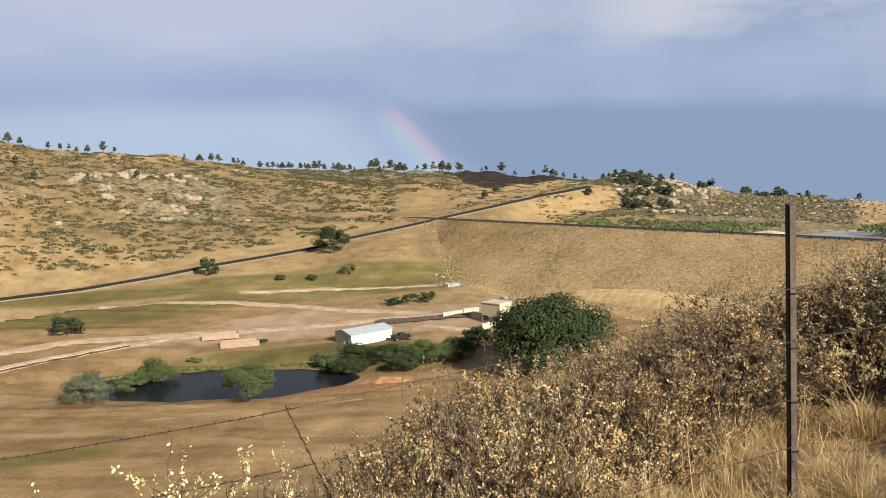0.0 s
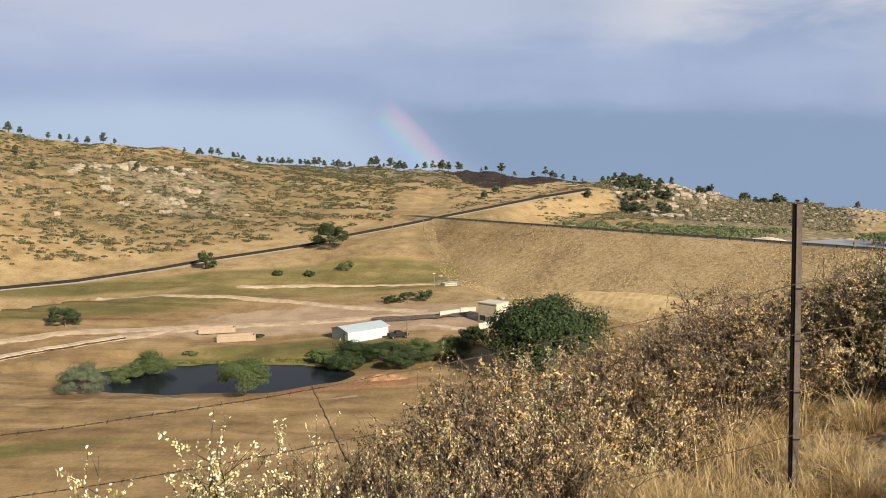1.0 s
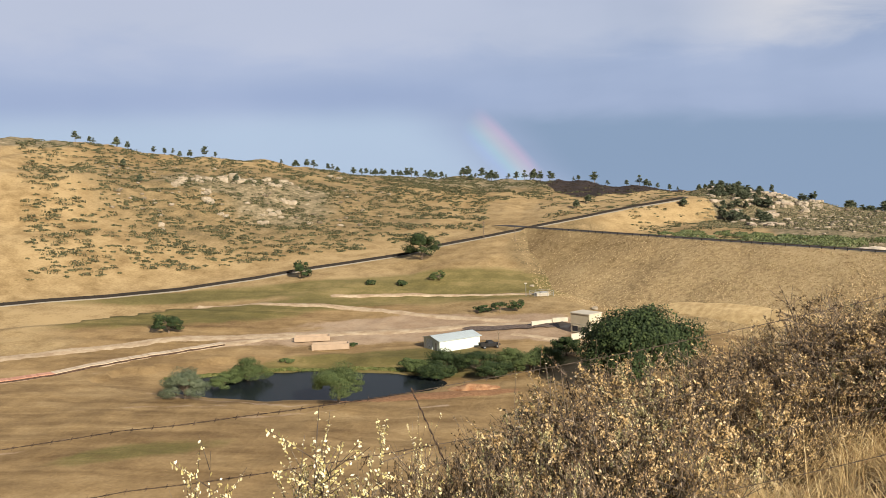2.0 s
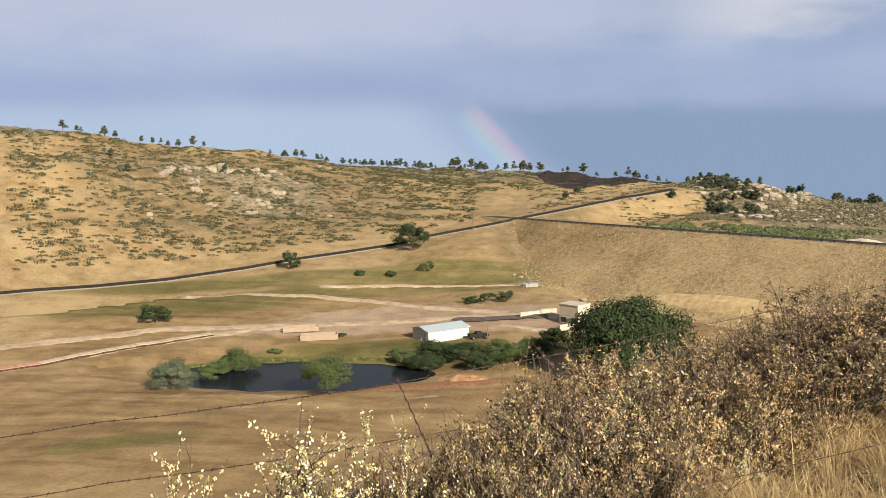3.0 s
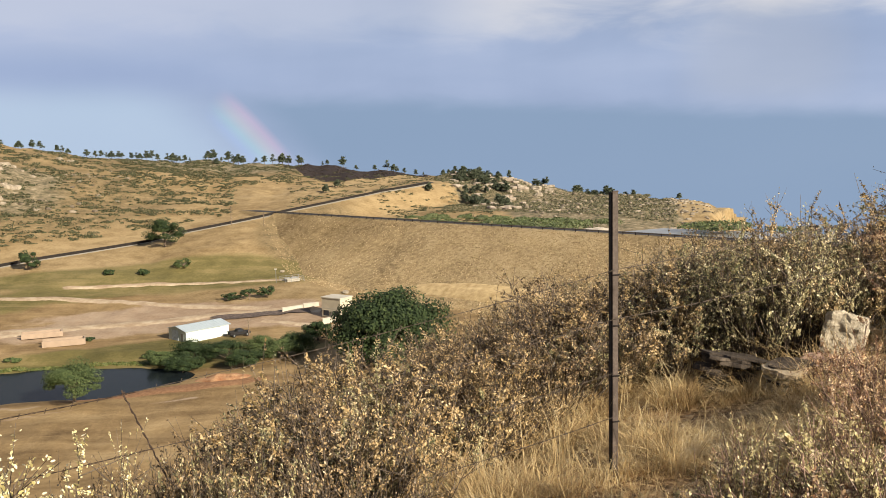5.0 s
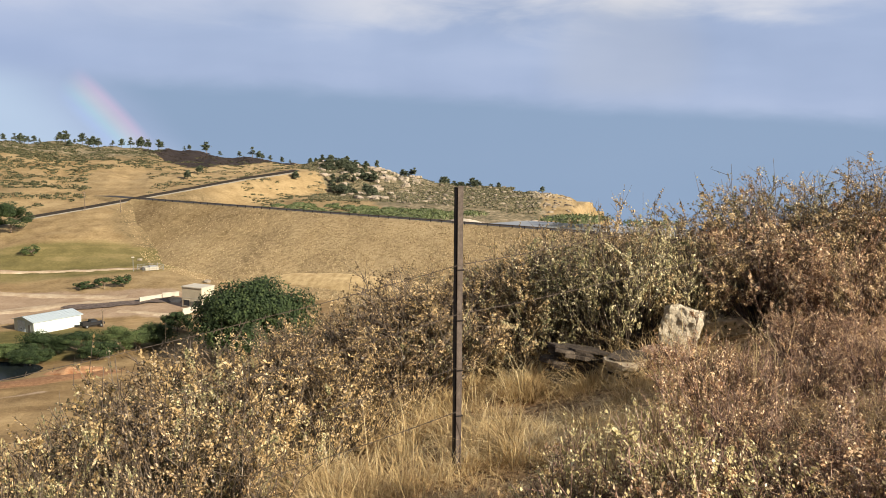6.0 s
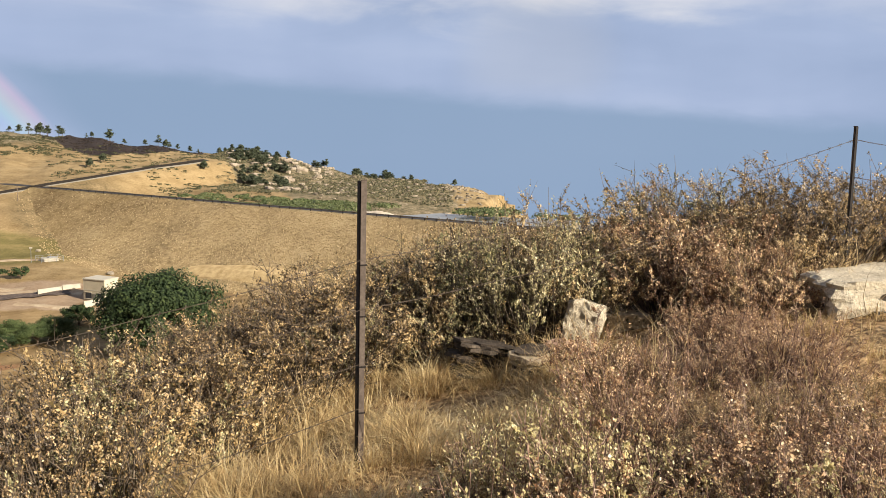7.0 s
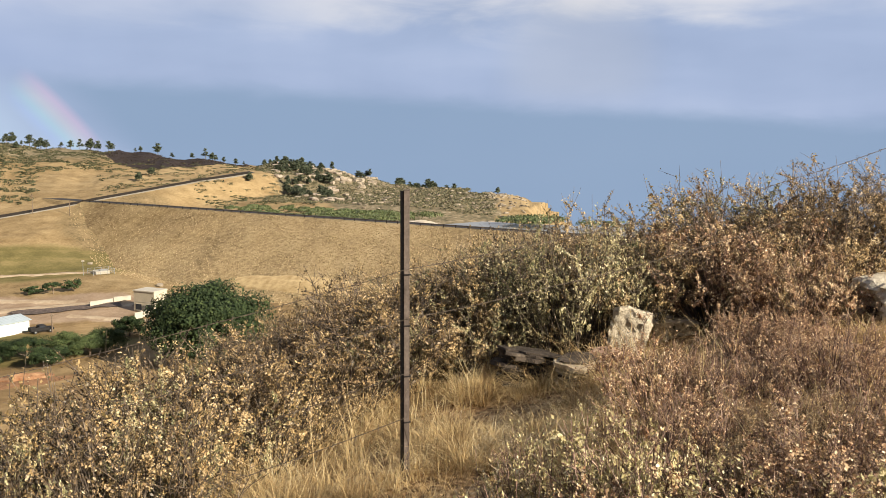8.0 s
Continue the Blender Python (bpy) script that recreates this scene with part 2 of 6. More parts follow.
GREYMETAL = plain("galvanised_metal", (0.25, 0.26, 0.27), 0.5, 0.6, 0.2, 3.0)
DARKMETAL = plain("dark_paint", (0.014, 0.013, 0.014), 0.75, 0, 0.3, 2.0)
RUBBER = plain("black_rubber", (0.015, 0.015, 0.016), 0.8, 0, 0.2, 4.0)
RAILSTEEL = plain("weathered_rail_steel", (0.014, 0.011, 0.010), 0.8, 0.0, 0.3, 0.6)
TANBLOCK = plain("tan_block", (0.32, 0.245, 0.185), 0.9, 0, 0.14, 0.6)
PINKPANEL = plain("faded_red_panel", (0.40, 0.21, 0.14), 0.9, 0, 0.15, 0.6)
POSTPAINT = material("worn_brown_steel", lambda n, p: (n.ramp(n.math("ADD", n.math("MULTIPLY", n.noise(p, 9, 5), 0.6), n.math("MULTIPLY", n.noise(p, 70, 3), 0.4)), [(0.32, (0.045, 0.033, 0.028)), (0.5, (0.085, 0.066, 0.057)), (0.68, (0.14, 0.112, 0.098))]), (n.noise(p, 60, 3), 0.25, 0.002)), 0.6, 0.15, 0.35)
# near-black: shade painted onto the post's web, and the dark wire clips
SHADE_AND_CLIP = plain("web_shade_and_clip_dark", (0.012, 0.009, 0.009), 0.8, 0, 0.3, 20.0)
PALEWIRE = material("weathered_wire", lambda n, p: n.ramp(n.noise(p, 40, 3), [(0.35, (0.05, 0.038, 0.03)), (0.65, (0.12, 0.093, 0.075))]), 0.8, 0.1)
RUSTWIRE = material("rusty_wire", lambda n, p: n.ramp(n.noise(p, 40, 3), [(0.35, (0.025, 0.017, 0.013)), (0.65, (0.075, 0.05, 0.038))]), 0.8, 0.1)
BARK = material("grey_brown_bark", lambda n, p: (n.ramp(n.noise(p, 3, 5), [(0.35, (0.10, 0.075, 0.055)), (0.65, (0.24, 0.19, 0.15))]), (n.noise(p, 9, 4), 0.5, 0.05)), 0.95, 0, 0.1)
TWIG = material("shrub_twigs", lambda n, p: n.ramp(n.noise(p, 12, 3), [(0.35, (0.045, 0.034, 0.027)), (0.58, (0.15, 0.118, 0.093)), (0.74, (0.38, 0.32, 0.26))]), 0.9, 0, 0.15)
REDTWIG = material("reddish_shrub_twigs", lambda n, p: n.ramp(n.noise(p, 12, 3), [(0.35, (0.08, 0.048, 0.04)), (0.55, (0.25, 0.165, 0.13)), (0.72, (0.52, 0.41, 0.33))]), 0.9, 0, 0.15)
WATER = material("pond_water", lambda n, p: ((0.010, 0.014, 0.016, 1), (n.noise(p, 1.5, 3), 0.05, 0.1)), 0.2, 0, 0.02)
LAKE = material("reservoir_water", lambda n, p: ((0.20, 0.205, 0.20, 1), (n.noise(p, 0.6, 3), 0.3, 0.3)), 0.35, 0, 0.5)
STONE = material("lichened_sandstone", lambda n, p: (n.mix(n.step(n.noise(p, 26, 5, 0.7), 0.55, 0.62), n.ramp(n.math("ADD", n.math("MULTIPLY", n.noise(p, 4, 6, 0.65), 0.6), n.math("MULTIPLY", n.noise(p, 45, 4, 0.7), 0.4)), [(0.34, (0.24, 0.185, 0.13)), (0.5, (0.46, 0.38, 0.275)), (0.66, (0.64, 0.55, 0.41))]), (0.13, 0.13, 0.09)), (n.noise(p, 22, 6, 0.7), 0.8, 0.03)), 0.9, 0, 0.2)
WHITESTONE = material("pale_lichened_sandstone", lambda n, p: (n.mix(n.step(n.noise(p, 20, 6, 0.75), 0.585, 0.66), n.ramp(n.math("ADD", n.math("MULTIPLY", n.noise(p, 5, 6, 0.65), 0.5), n.math("MULTIPLY", n.noise(p, 50, 4, 0.7), 0.5)), [(0.34, (0.36, 0.30, 0.22)), (0.5, (0.60, 0.53, 0.42)), (0.66, (0.78, 0.72, 0.60))]), n.ramp(n.noise(p, 60, 3), [(0.4, (0.09, 0.085, 0.075)), (0.6, (0.24, 0.225, 0.18))])), (n.noise(p, 24, 6, 0.75), 1.0, 0.04)), 0.9, 0, 0.2)
PINKSTONE = material("pinkish_sandstone", lambda n, p: (n.ramp(n.noise(p, 14, 6, 0.7), [(0.34, (0.27, 0.17, 0.125)), (0.66, (0.56, 0.39, 0.30))]), (n.noise(p, 22, 6, 0.7), 0.8, 0.03)), 0.9, 0, 0.2)
CLIFF = material("pale_outcrop_rock", lambda n, p: (n.ramp(n.math("ADD", n.math("MULTIPLY", n.noise(p, 0.35, 6, 0.7), 0.7), n.math("MULTIPLY", island(n), 0.3)), [(0.3, (0.12, 0.098, 0.075)), (0.5, (0.225, 0.187, 0.142)), (0.7, (0.36, 0.31, 0.245))]), (n.noise(p, 1.2, 5, 0.7), 0.9, 0.5)), 0.9, 0, 0.2)
DARKCLIFF = material("shaded_grey_rock", lambda n, p: (n.ramp(n.math("ADD", n.math("MULTIPLY", n.noise(p, 0.35, 6, 0.7), 0.7), n.math("MULTIPLY", island(n), 0.3)), [(0.3, (0.12, 0.10, 0.085)), (0.5, (0.24, 0.20, 0.165)), (0.7, (0.38, 0.32, 0.26))]), (n.noise(p, 1.2, 5, 0.7), 0.9, 0.5)), 0.9, 0, 0.2)
COTTONWOOD = leaf_material("cottonwood_leaf", [(0.0, (0.009, 0.02, 0.006)), (0.5, (0.022, 0.042, 0.013)), (1.0, (0.07, 0.098, 0.032))], 0.85, 0.2, 0.0, 0.45, 0.6)
WILLOW = leaf_material("willow_leaf", [(0.0, (0.036, 0.06, 0.02)), (0.5, (0.068, 0.098, 0.033)), (1.0, (0.12, 0.15, 0.055))], 0.85)
OLIVE = leaf_material("silvery_olive_leaf", [(0.0, (0.05, 0.07, 0.04)), (0.5, (0.088, 0.112, 0.066)), (1.0, (0.15, 0.175, 0.11))])
PINE = leaf_material("pine_needles", [(0.0, (0.032, 0.044, 0.027)), (0.6, (0.058, 0.074, 0.043)), (1.0, (0.105, 0.12, 0.072))], 0.7, 0.1)
SAGE = leaf_material("hillside_scrub_leaf", [(0.0, (0.028, 0.034, 0.014)), (0.5, (0.058, 0.064, 0.028)), (0.85, (0.105, 0.10, 0.048)), (1.0, (0.18, 0.14, 0.075))], 0.7, 0.1)
REED = leaf_material("reed_leaf", [(0.0, (0.06, 0.085, 0.02)), (0.6, (0.12, 0.15, 0.04)), (1.0, (0.25, 0.22, 0.08))])
GRASS = leaf_material("dry_grass_blade", [(0.0, (0.17, 0.105, 0.05)), (0.3, (0.43, 0.30, 0.14)), (0.7, (0.66, 0.51, 0.275)), (1.0, (0.82, 0.71, 0.48))], 0.6, 0.35, 0.0, 0.45, 3.0)
LEAF_TAN = leaf_material("yellowing_shrub_leaf", [(0.0, (0.05, 0.043, 0.022)), (0.24, (0.165, 0.12, 0.052)), (0.5, (0.38, 0.26, 0.12)), (0.75, (0.60, 0.45, 0.24)), (1.0, (0.84, 0.72, 0.51))], 0.42, 0.28, 0.12, 0.24, 6.0)
LEAF_PALE = leaf_material("pale_sprig_leaf", [(0.0, (0.22, 0.19, 0.08)), (0.4, (0.52, 0.44, 0.19)), (0.75, (0.78, 0.70, 0.42)), (1.0, (0.88, 0.83, 0.62))], 0.38, 0.25)
LEAF_YOUNG = leaf_material("pale_yellow_green_leaf", [(0.0, (0.17, 0.145, 0.06)), (0.3, (0.36, 0.31, 0.14)), (0.65, (0.58, 0.50, 0.27)), (1.0, (0.82, 0.74, 0.52))], 0.4, 0.3, 0.1, 0.2)
LEAF_GREEN = leaf_material("olive_green_shrub_leaf", [(0.0, (0.04, 0.05, 0.024)), (0.3, (0.145, 0.145, 0.068)), (0.55, (0.32, 0.28, 0.14)), (0.8, (0.56, 0.48, 0.27)), (1.0, (0.82, 0.75, 0.55))], 0.42, 0.28, 0.12, 0.24, 6.0)
LEAF_BROWN = leaf_material("dull_brown_shrub_leaf", [(0.0, (0.035, 0.027, 0.016)), (0.4, (0.10, 0.07, 0.038)), (0.68, (0.26, 0.175, 0.09)), (0.88, (0.52, 0.38, 0.21)), (1.0, (0.80, 0.68, 0.47))], 0.42, 0.22, 0.12, 0.24, 6.0)
LEAF_RED = leaf_material("red_brown_shrub_leaf", [(0.0, (0.08, 0.036, 0.024)), (0.28, (0.25, 0.135, 0.075)), (0.52, (0.48, 0.31, 0.175)), (0.76, (0.76, 0.58, 0.37)), (1.0, (0.88, 0.78, 0.58))], 0.42, 0.28, 0.12, 0.24, 6.0)


# ---- mesh helpers ----
def mesh_object(name, verts, faces, mat, parent=None, label="", smooth=False):
    data = bpy.data.meshes.new(name)
    verts = np.asarray(verts, dtype=np.float32)
    if isinstance(faces, np.ndarray):
        k = faces.shape[1]
        data.vertices.add(len(verts))
        data.vertices.foreach_set("co", verts.ravel())
        data.loops.add(faces.size)
        data.loops.foreach_set("vertex_index", faces.astype(np.int32).ravel())
        data.polygons.add(len(faces))
        data.polygons.foreach_set("loop_start", np.arange(0, faces.size, k, dtype=np.int32))
        data.update(calc_edges=True)
    else:
        data.from_pydata([tuple(map(float, v)) for v in verts], [], [tuple(map(int, f)) for f in faces])
    data.materials.append(mat)
    if smooth:
        data.polygons.foreach_set("use_smooth", np.ones(len(data.polygons), dtype=bool))
    data.validate()
    ob = new(name, data)
    if parent:
        ob.parent = parent
    if label:
        tagged(ob, label)
    return ob


def part(name, bm, mat, parent, label=""):
    """Link a bmesh as one mesh object under a thing."""
    data = bpy.data.meshes.new(name)
    bm.to_mesh(data)
    bm.free()
    data.materials.append(mat)
    ob = new(name, data)
    if parent:
        ob.parent = parent
    if label:
        tagged(ob, label)
    return ob


def box(bm, size, at=(0, 0, 0), turn=0.0, bevel=0.0):
    """A bevelled box, its base centre at the given place."""
    made = bmesh.ops.create_cube(bm, size=1.0)["verts"]
    m = Matrix.Translation(at) @ Matrix.Rotation(turn, 4, "Z") @ Matrix.Translation((0, 0, size[2] / 2)) @ Matrix.Diagonal((*size, 1))
    bmesh.ops.transform(bm, matrix=m, verts=made)
    if bevel:
        edges = {e for v in made for e in v.link_edges}
        bmesh.ops.bevel(bm, geom=list(edges), offset=bevel, segments=1, affect="EDGES")
    return bm


def one_box(size, at=(0, 0, 0), turn=0.0, bevel=0.0):
    return box(bmesh.new(), size, at, turn, bevel)


def tube(points, radii, sides=5):
    """Verts and faces of a tapered tube along points."""
    points = [Vector(p) for p in points]
    verts, faces = [], []
    for i, p in enumerate(points):
        d = (points[min(i + 1, len(points) - 1)] - points[max(i - 1, 0)]).normalized()
        a = d.orthogonal().normalized()
        b = d.cross(a)
        for k in range(sides):
            q = 2 * math.pi * k / sides
            verts.append(p + radii[i] * (a * math.cos(q) + b * math.sin(q)))
    for i in range(len(points) - 1):
        for k in range(sides):
            j = (k + 1) % sides
            faces.append((i * sides + k, i * sides + j, (i + 1) * sides + j, (i + 1) * sides + k))
    faces.append(tuple(range(sides))[::-1])
    faces.append(tuple((len(points) - 1) * sides + k for k in range(sides)))
    return verts, faces


def joined(pieces):
    """Join (verts, faces) pieces."""
    verts, faces = [], []
    for v, f in pieces:
        k = len(verts)
        verts.extend(v)
        faces.extend(tuple(i + k for i in face) for face in f)
    return verts, faces


def unit(v):
    return v / np.maximum(np.linalg.norm(v, axis=-1, keepdims=True), 1e-9)


def leaf_quads(rng, centres, length, width):
    """Diamond leaves at the centres: random turns, given mean length and width. Returns verts, faces (4 a leaf)."""
    k = len(centres)
    along = unit(rng.normal(size=(k, 3)))
    outward = unit(centres - centres.mean(0) * (1, 1, 0.6))
    side = unit(np.cross(along, outward * 0.6 + (0, 0, 0.3) + rng.normal(size=(k, 3)) * 0.9))
    size = rng.uniform(0.65, 1.35, (k, 1))
    a, b = along * length * size / 2, side * width * size / 2
    verts = np.stack([centres - a, centres + b - 0.1 * a, centres + a, centres - b - 0.1 * a], 1).reshape(-1, 3)
    return verts, np.arange(4 * k).reshape(-1, 4)


def faced_leaves(rng, centres, length, width, bias, scatter, oval=False):
    """Leaves whose faces turn towards the bias, with some scatter: kites, or six-cornered ovals."""
    k = len(centres)
    face = unit(bias + rng.normal(size=(k, 3)) * scatter)
    run = unit(np.cross(face, rng.normal(size=(k, 3))))
    side = np.cross(face, run)
    size = rng.uniform(0.6, 1.4, (k, 1))
    a, b = run * length * size / 2, side * width * size / 2
    if oval:
        verts = np.stack([centres - a, centres + 0.8 * b - 0.5 * a, centres + 0.85 * b + 0.4 * a, centres + a, centres - 0.85 * b + 0.4 * a, centres - 0.8 * b - 0.5 * a], 1).reshape(-1, 3)
        return verts, np.arange(6 * k).reshape(-1, 6)
    verts = np.stack([centres - a, centres + b + 0.12 * a, centres + a, centres - b + 0.12 * a], 1).reshape(-1, 3)
    return verts, np.arange(4 * k).reshape(-1, 4)


# ---- lie of the land ----
def curve(az, knots, values):
    """Smooth values over azimuth."""
    return np.interp(az, knots, values)


DAM_N, DAM_OFF, CREST = np.array([0.815, 0.580]), 210.0, -25.0  # downstream face: normal in plan, line of the crest


def wavy(x, y, scale, seed=0, octaves=4):
    """Smooth noise in -1..1 for arrays, from sums of turned waves."""
    rng = np.random.RandomState(seed)
    total, amp, norm = 0.0, 1.0, 0.0
    for o in range(octaves):
        part_sum = 0.0
        for _ in range(5):
            q, ph, k = rng.uniform(0, 2 * np.pi), rng.uniform(0, 2 * np.pi), rng.uniform(0.7, 1.4)
            part_sum = part_sum + np.sin((x * np.cos(q) + y * np.sin(q)) * 2 * np.pi * k / scale + ph)
        total, norm = total + amp * part_sum / 2.5, norm + amp
        amp, scale = amp * 0.5, scale * 0.47
    return total / norm


def near_height(x, y):
    """The hillside that the camera stands on."""
    z = -1.65 + 0.2 * np.clip(x, -30, 7) + 0.06 * np.clip(x - 7, 0, 20) - 0.114 * np.clip(y, -8, 60)
    u = np.maximum(0, 0.9 * y - 1.0 * x - 3)
    z = z - np.where(u < 7, 0.03 * u * u, 1.47 + 0.42 * (u - 7))
    return z + 0.05 * wavy(x, y, 2.6, 5, 3) * np.clip(np.hypot(x, y) / 2, 0, 1)


def far_height(az, d):
    """Heights over the valley, from the rises and breaks of slope by azimuth (degrees) and distance."""
    az = np.clip(az, -34, 36)
    el = lambda knots, values: np.tan(np.radians(curve(az, knots, values)))
    rows = [(0 * az + 20, 0 * az - 8.2), (0 * az + 60, 0 * az - 25.5), (0 * az + 100, 0 * az - 40.5), (0 * az + 128, 0 * az - 46.6)]
    rows.append((0 * az + 172, curve(az, [-30, -10, 10], [-46.2, -47.0, -46.5])))
    rows.append((0 * az + 232, curve(az, [-30, -12, 0, 10], [-45.6, -46.4, -45.6, -43.5])))
    rows.append((0 * az + 252, curve(az, [-30, -12, 0, 10], [-44.4, -45.2, -44.2, -43])))
    rows.append((0 * az + 292, curve(az, [-30, -20, -12, -5, 0, 5], [-40.2, -41.0, -41.6, -42.0, -41.5, -42])))
    d1 = curve(az, [-30, -15, -8.3, -3.4, 0.6, 4.3, 6.4, 9.3, 12, 36], [316, 335, 350, 362, 376, 393, 405, 425, 440, 440])
    road = d1 * el([-26.6, -22.4, -17.8, -15, -8.3, -5.9, -3.4, 0.6, 4.3, 6.4, 9.3, 11.4, 18, 27, 30],
                   [-6.94, -6.83, -6.43, -6.09, -5.36, -4.85, -4.48, -3.76, -3.1, -2.7, -2.23, -2.3, -3.3, -4.3, -5])
    before = curve(az, [-2.5, 0.6, 5, 12, 15], [-34, -32, -30, -29, -28.5])
    mix = np.clip((az + 3.5) / 4, 0, 1)
    rows.append((d1 - 34, np.where(mix > 0, mix * before + (1 - mix) * (road - 4.2), road - 4.2)))
    rows.append((d1 - 4.5, road))
    rows.append((d1 + 4.5, road + 0.4))
    d2 = curve(az, [-30, -21, -12, -4, 3, 9.3, 11.5, 14, 18, 27, 30], [510, 520, 540, 560, 580, 600, 530, 510, 500, 490, 480])
    top = d2 * el([-34, -26, -24.3, -20.7, -16.8, -12.1, -7.9, -4.4, -0.8, 2.9, 6.4, 9.3, 10.4, 11.4, 14.1, 18.2, 21.4, 24.2, 25.2, 26, 26.8, 27.3, 27.7, 28.4, 32],
                  [3.0, 2.15, 1.62, 1.32, 0.86, -0.02, -0.35, -0.63, -0.85, -0.98, -1.48, -1.8, -1.75, -1.75, -2.2, -3.1, -3.4, -3.7, -3.6, -3.68, -3.85, -4.2, -4.9, -5.7, -6.2])
    bulge = curve(az, [-30, -20, -8, 3, 9, 12, 36], [6.5, 6.5, 3, 1.0, 0.5, 2.0, 0.5])
    rows.append((d1 + 0.3 * (d2 - d1), road + 0.3 * (top - road) + bulge * 0.1))
    rows.append((d1 + 0.6 * (d2 - d1), road + 0.6 * (top - road) + bulge))
    rows.append((d2, top))
    rows.append((d2 + 60, top - 9))
    rows.append((0 * az + 900, 0 * az - 102))
    rows.append((0 * az + 5000, 0 * az - 560))
    # the far shore over the lake, on the side where the dam stands
    out = np.full(np.shape(d), rows[0][1][0] if np.ndim(az) else rows[0][1], dtype=float)
    for (da, za), (db, zb) in zip(rows, rows[1:]):
        f = (d - da) / np.maximum(db - da, 1e-6)
        s = f * f * (3 - 2 * f) * 0.35 + f * 0.65
        out = np.where((d >= da) & (d < db), za + (zb - za) * s, out)
    return out


WATER_AT, LAKE_Z = -48.0, -27.6


def pond_side(x, y):
    """Below 0 inside the pond."""
    cx, cy = x + 53.5, y - 195.8
    a = radians(-2)
    u, v = cx * math.cos(a) + cy * math.sin(a), -cx * math.sin(a) + cy * math.cos(a)
    return np.hypot(u / (32 + 2.5 * wavy(x, y, 24, 3, 2)), v / (14.0 + 1.3 * wavy(x, y, 20, 4, 2))) - 1


def land(x, y):
    """Height of the ground at places in plan (arrays or numbers)."""
    x, y = np.asarray(x, float), np.asarray(y, float)
    d, az = np.hypot(x, y), np.degrees(np.arctan2(x, y))
    far = far_height(az, d)
    rough = 0.5 * wavy(x, y, 60, 1, 5) + 0.18 * wavy(x, y, 9, 2, 3)
    steep = np.clip((d - 380) / 60, 0, 1) * np.clip((640 - d) / 60, 0, 1)
    gully = 1.6 * wavy(x * 1.6, y * 0.55, 55, 7, 4)
    shelf = d - curve(az, [-30, -15, -8.3, -3.4, 0.6, 4.3, 6.4, 9.3, 12, 36], [316, 335, 350, 362, 376, 393, 405, 425, 440, 440])
    off_road = np.where(az < 10.5, np.clip((np.abs(shelf) - 8) / 22, 0, 1), 1.0)
    far = far + np.clip((d - 60) / 80, 0, 1) * rough * (0.1 + 0.9 * off_road) + steep * gully * off_road
    # lake basin upstream of the dam
    n = DAM_N[0] * x + DAM_N[1] * y
    basin = np.clip((n - DAM_OFF - 6) / 14, 0, 1) * np.clip((x - 12) / 25, 0, 1) * np.clip((az - 4) / 6, 0, 1)
    basin = basin * np.where(az < 11, np.clip((-shelf - 10) / 15, 0, 1), 1.0)
    shore = curve(az, [4, 12, 16, 22, 27, 30, 40], [15, 24, 30, 46, 70, 200, 900])
    bed = -31 - np.clip((az - 27.5) / 2, 0, 1) * 30 * np.clip((d - 300) / 100, 0, 5) + np.clip((n - DAM_OFF - 8 - shore) / 25, 0, 1) * 4.5
    # the bluff at the end of the slope
    rise = np.clip((d - 350) / 66, 0, 1)
    brow = 416 * np.tan(np.radians(curve(az, [22, 24.4, 25.8, 26.6, 27.1, 27.5, 28.2], [-3.55, -3.56, -3.62, -3.78, -4.05, -4.6, -5.8])))
    bluff = -28.2 + (brow + 28.2) * rise * rise * (3 - 2 * rise) - 0.5 * np.maximum(d - 422, 0) + 0.5 * rise * wavy(x, y, 14, 9, 3)
    shelf_top = np.where(az < 23.2, -26.4, bluff)
    far = np.where(basin > 0, far * (1 - basin) + basin * np.where(n - DAM_OFF - 8 < shore + 25, bed, np.where((d < 470) & (az < 28.2), np.maximum(far, shelf_top), far)), far)
    side = pond_side(x, y)
    far = np.where(side < 0.5, np.minimum(far, WATER_AT + np.clip(side, -0.4, 0.5) * 2.6), far)
    w = np.clip((d - 9) / 16, 0, 1)
    w = w * w * (3 - 2 * w)
    behind = np.clip((np.abs(az) - 70) / 40, 0, 1)
    close = np.where(np.abs(az) > 70, np.maximum(near_height(x, y), -60), near_height(x, y))
    w = w * (1 - behind)
    return close * (1 - w) + far * w


def at_view(az, d):
    """Place in plan at an azimuth and distance from the viewpoint."""
    return d * math.sin(radians(az)), d * math.cos(radians(az))


def spot(az, d, lift=0.0):
    x, y = at_view(az, d)
    return Vector((x, y, float(land(x, y)) + lift))


def near_line(x, y, line):
    """Distance in plan from places to a polyline."""
    best = np.full(np.shape(x), 1e9)
    for (ax, ay), (bx, by) in zip(line, line[1:]):
        t = np.clip(((x - ax) * (bx - ax) + (y - ay) * (by - ay)) / max((bx - ax) ** 2 + (by - ay) ** 2, 1e-9), 0, 1)
        best = np.minimum(best, np.hypot(x - ax - t * (bx - ax), y - ay - t * (by - ay)))
    return best


def patch(az, d, centre, size):
    """Soft oval mask in azimuth and distance."""
    q = np.hypot((az - centre[0]) / size[0], (d - centre[1]) / size[1])
    return np.clip(1.5 - q, 0, 1)


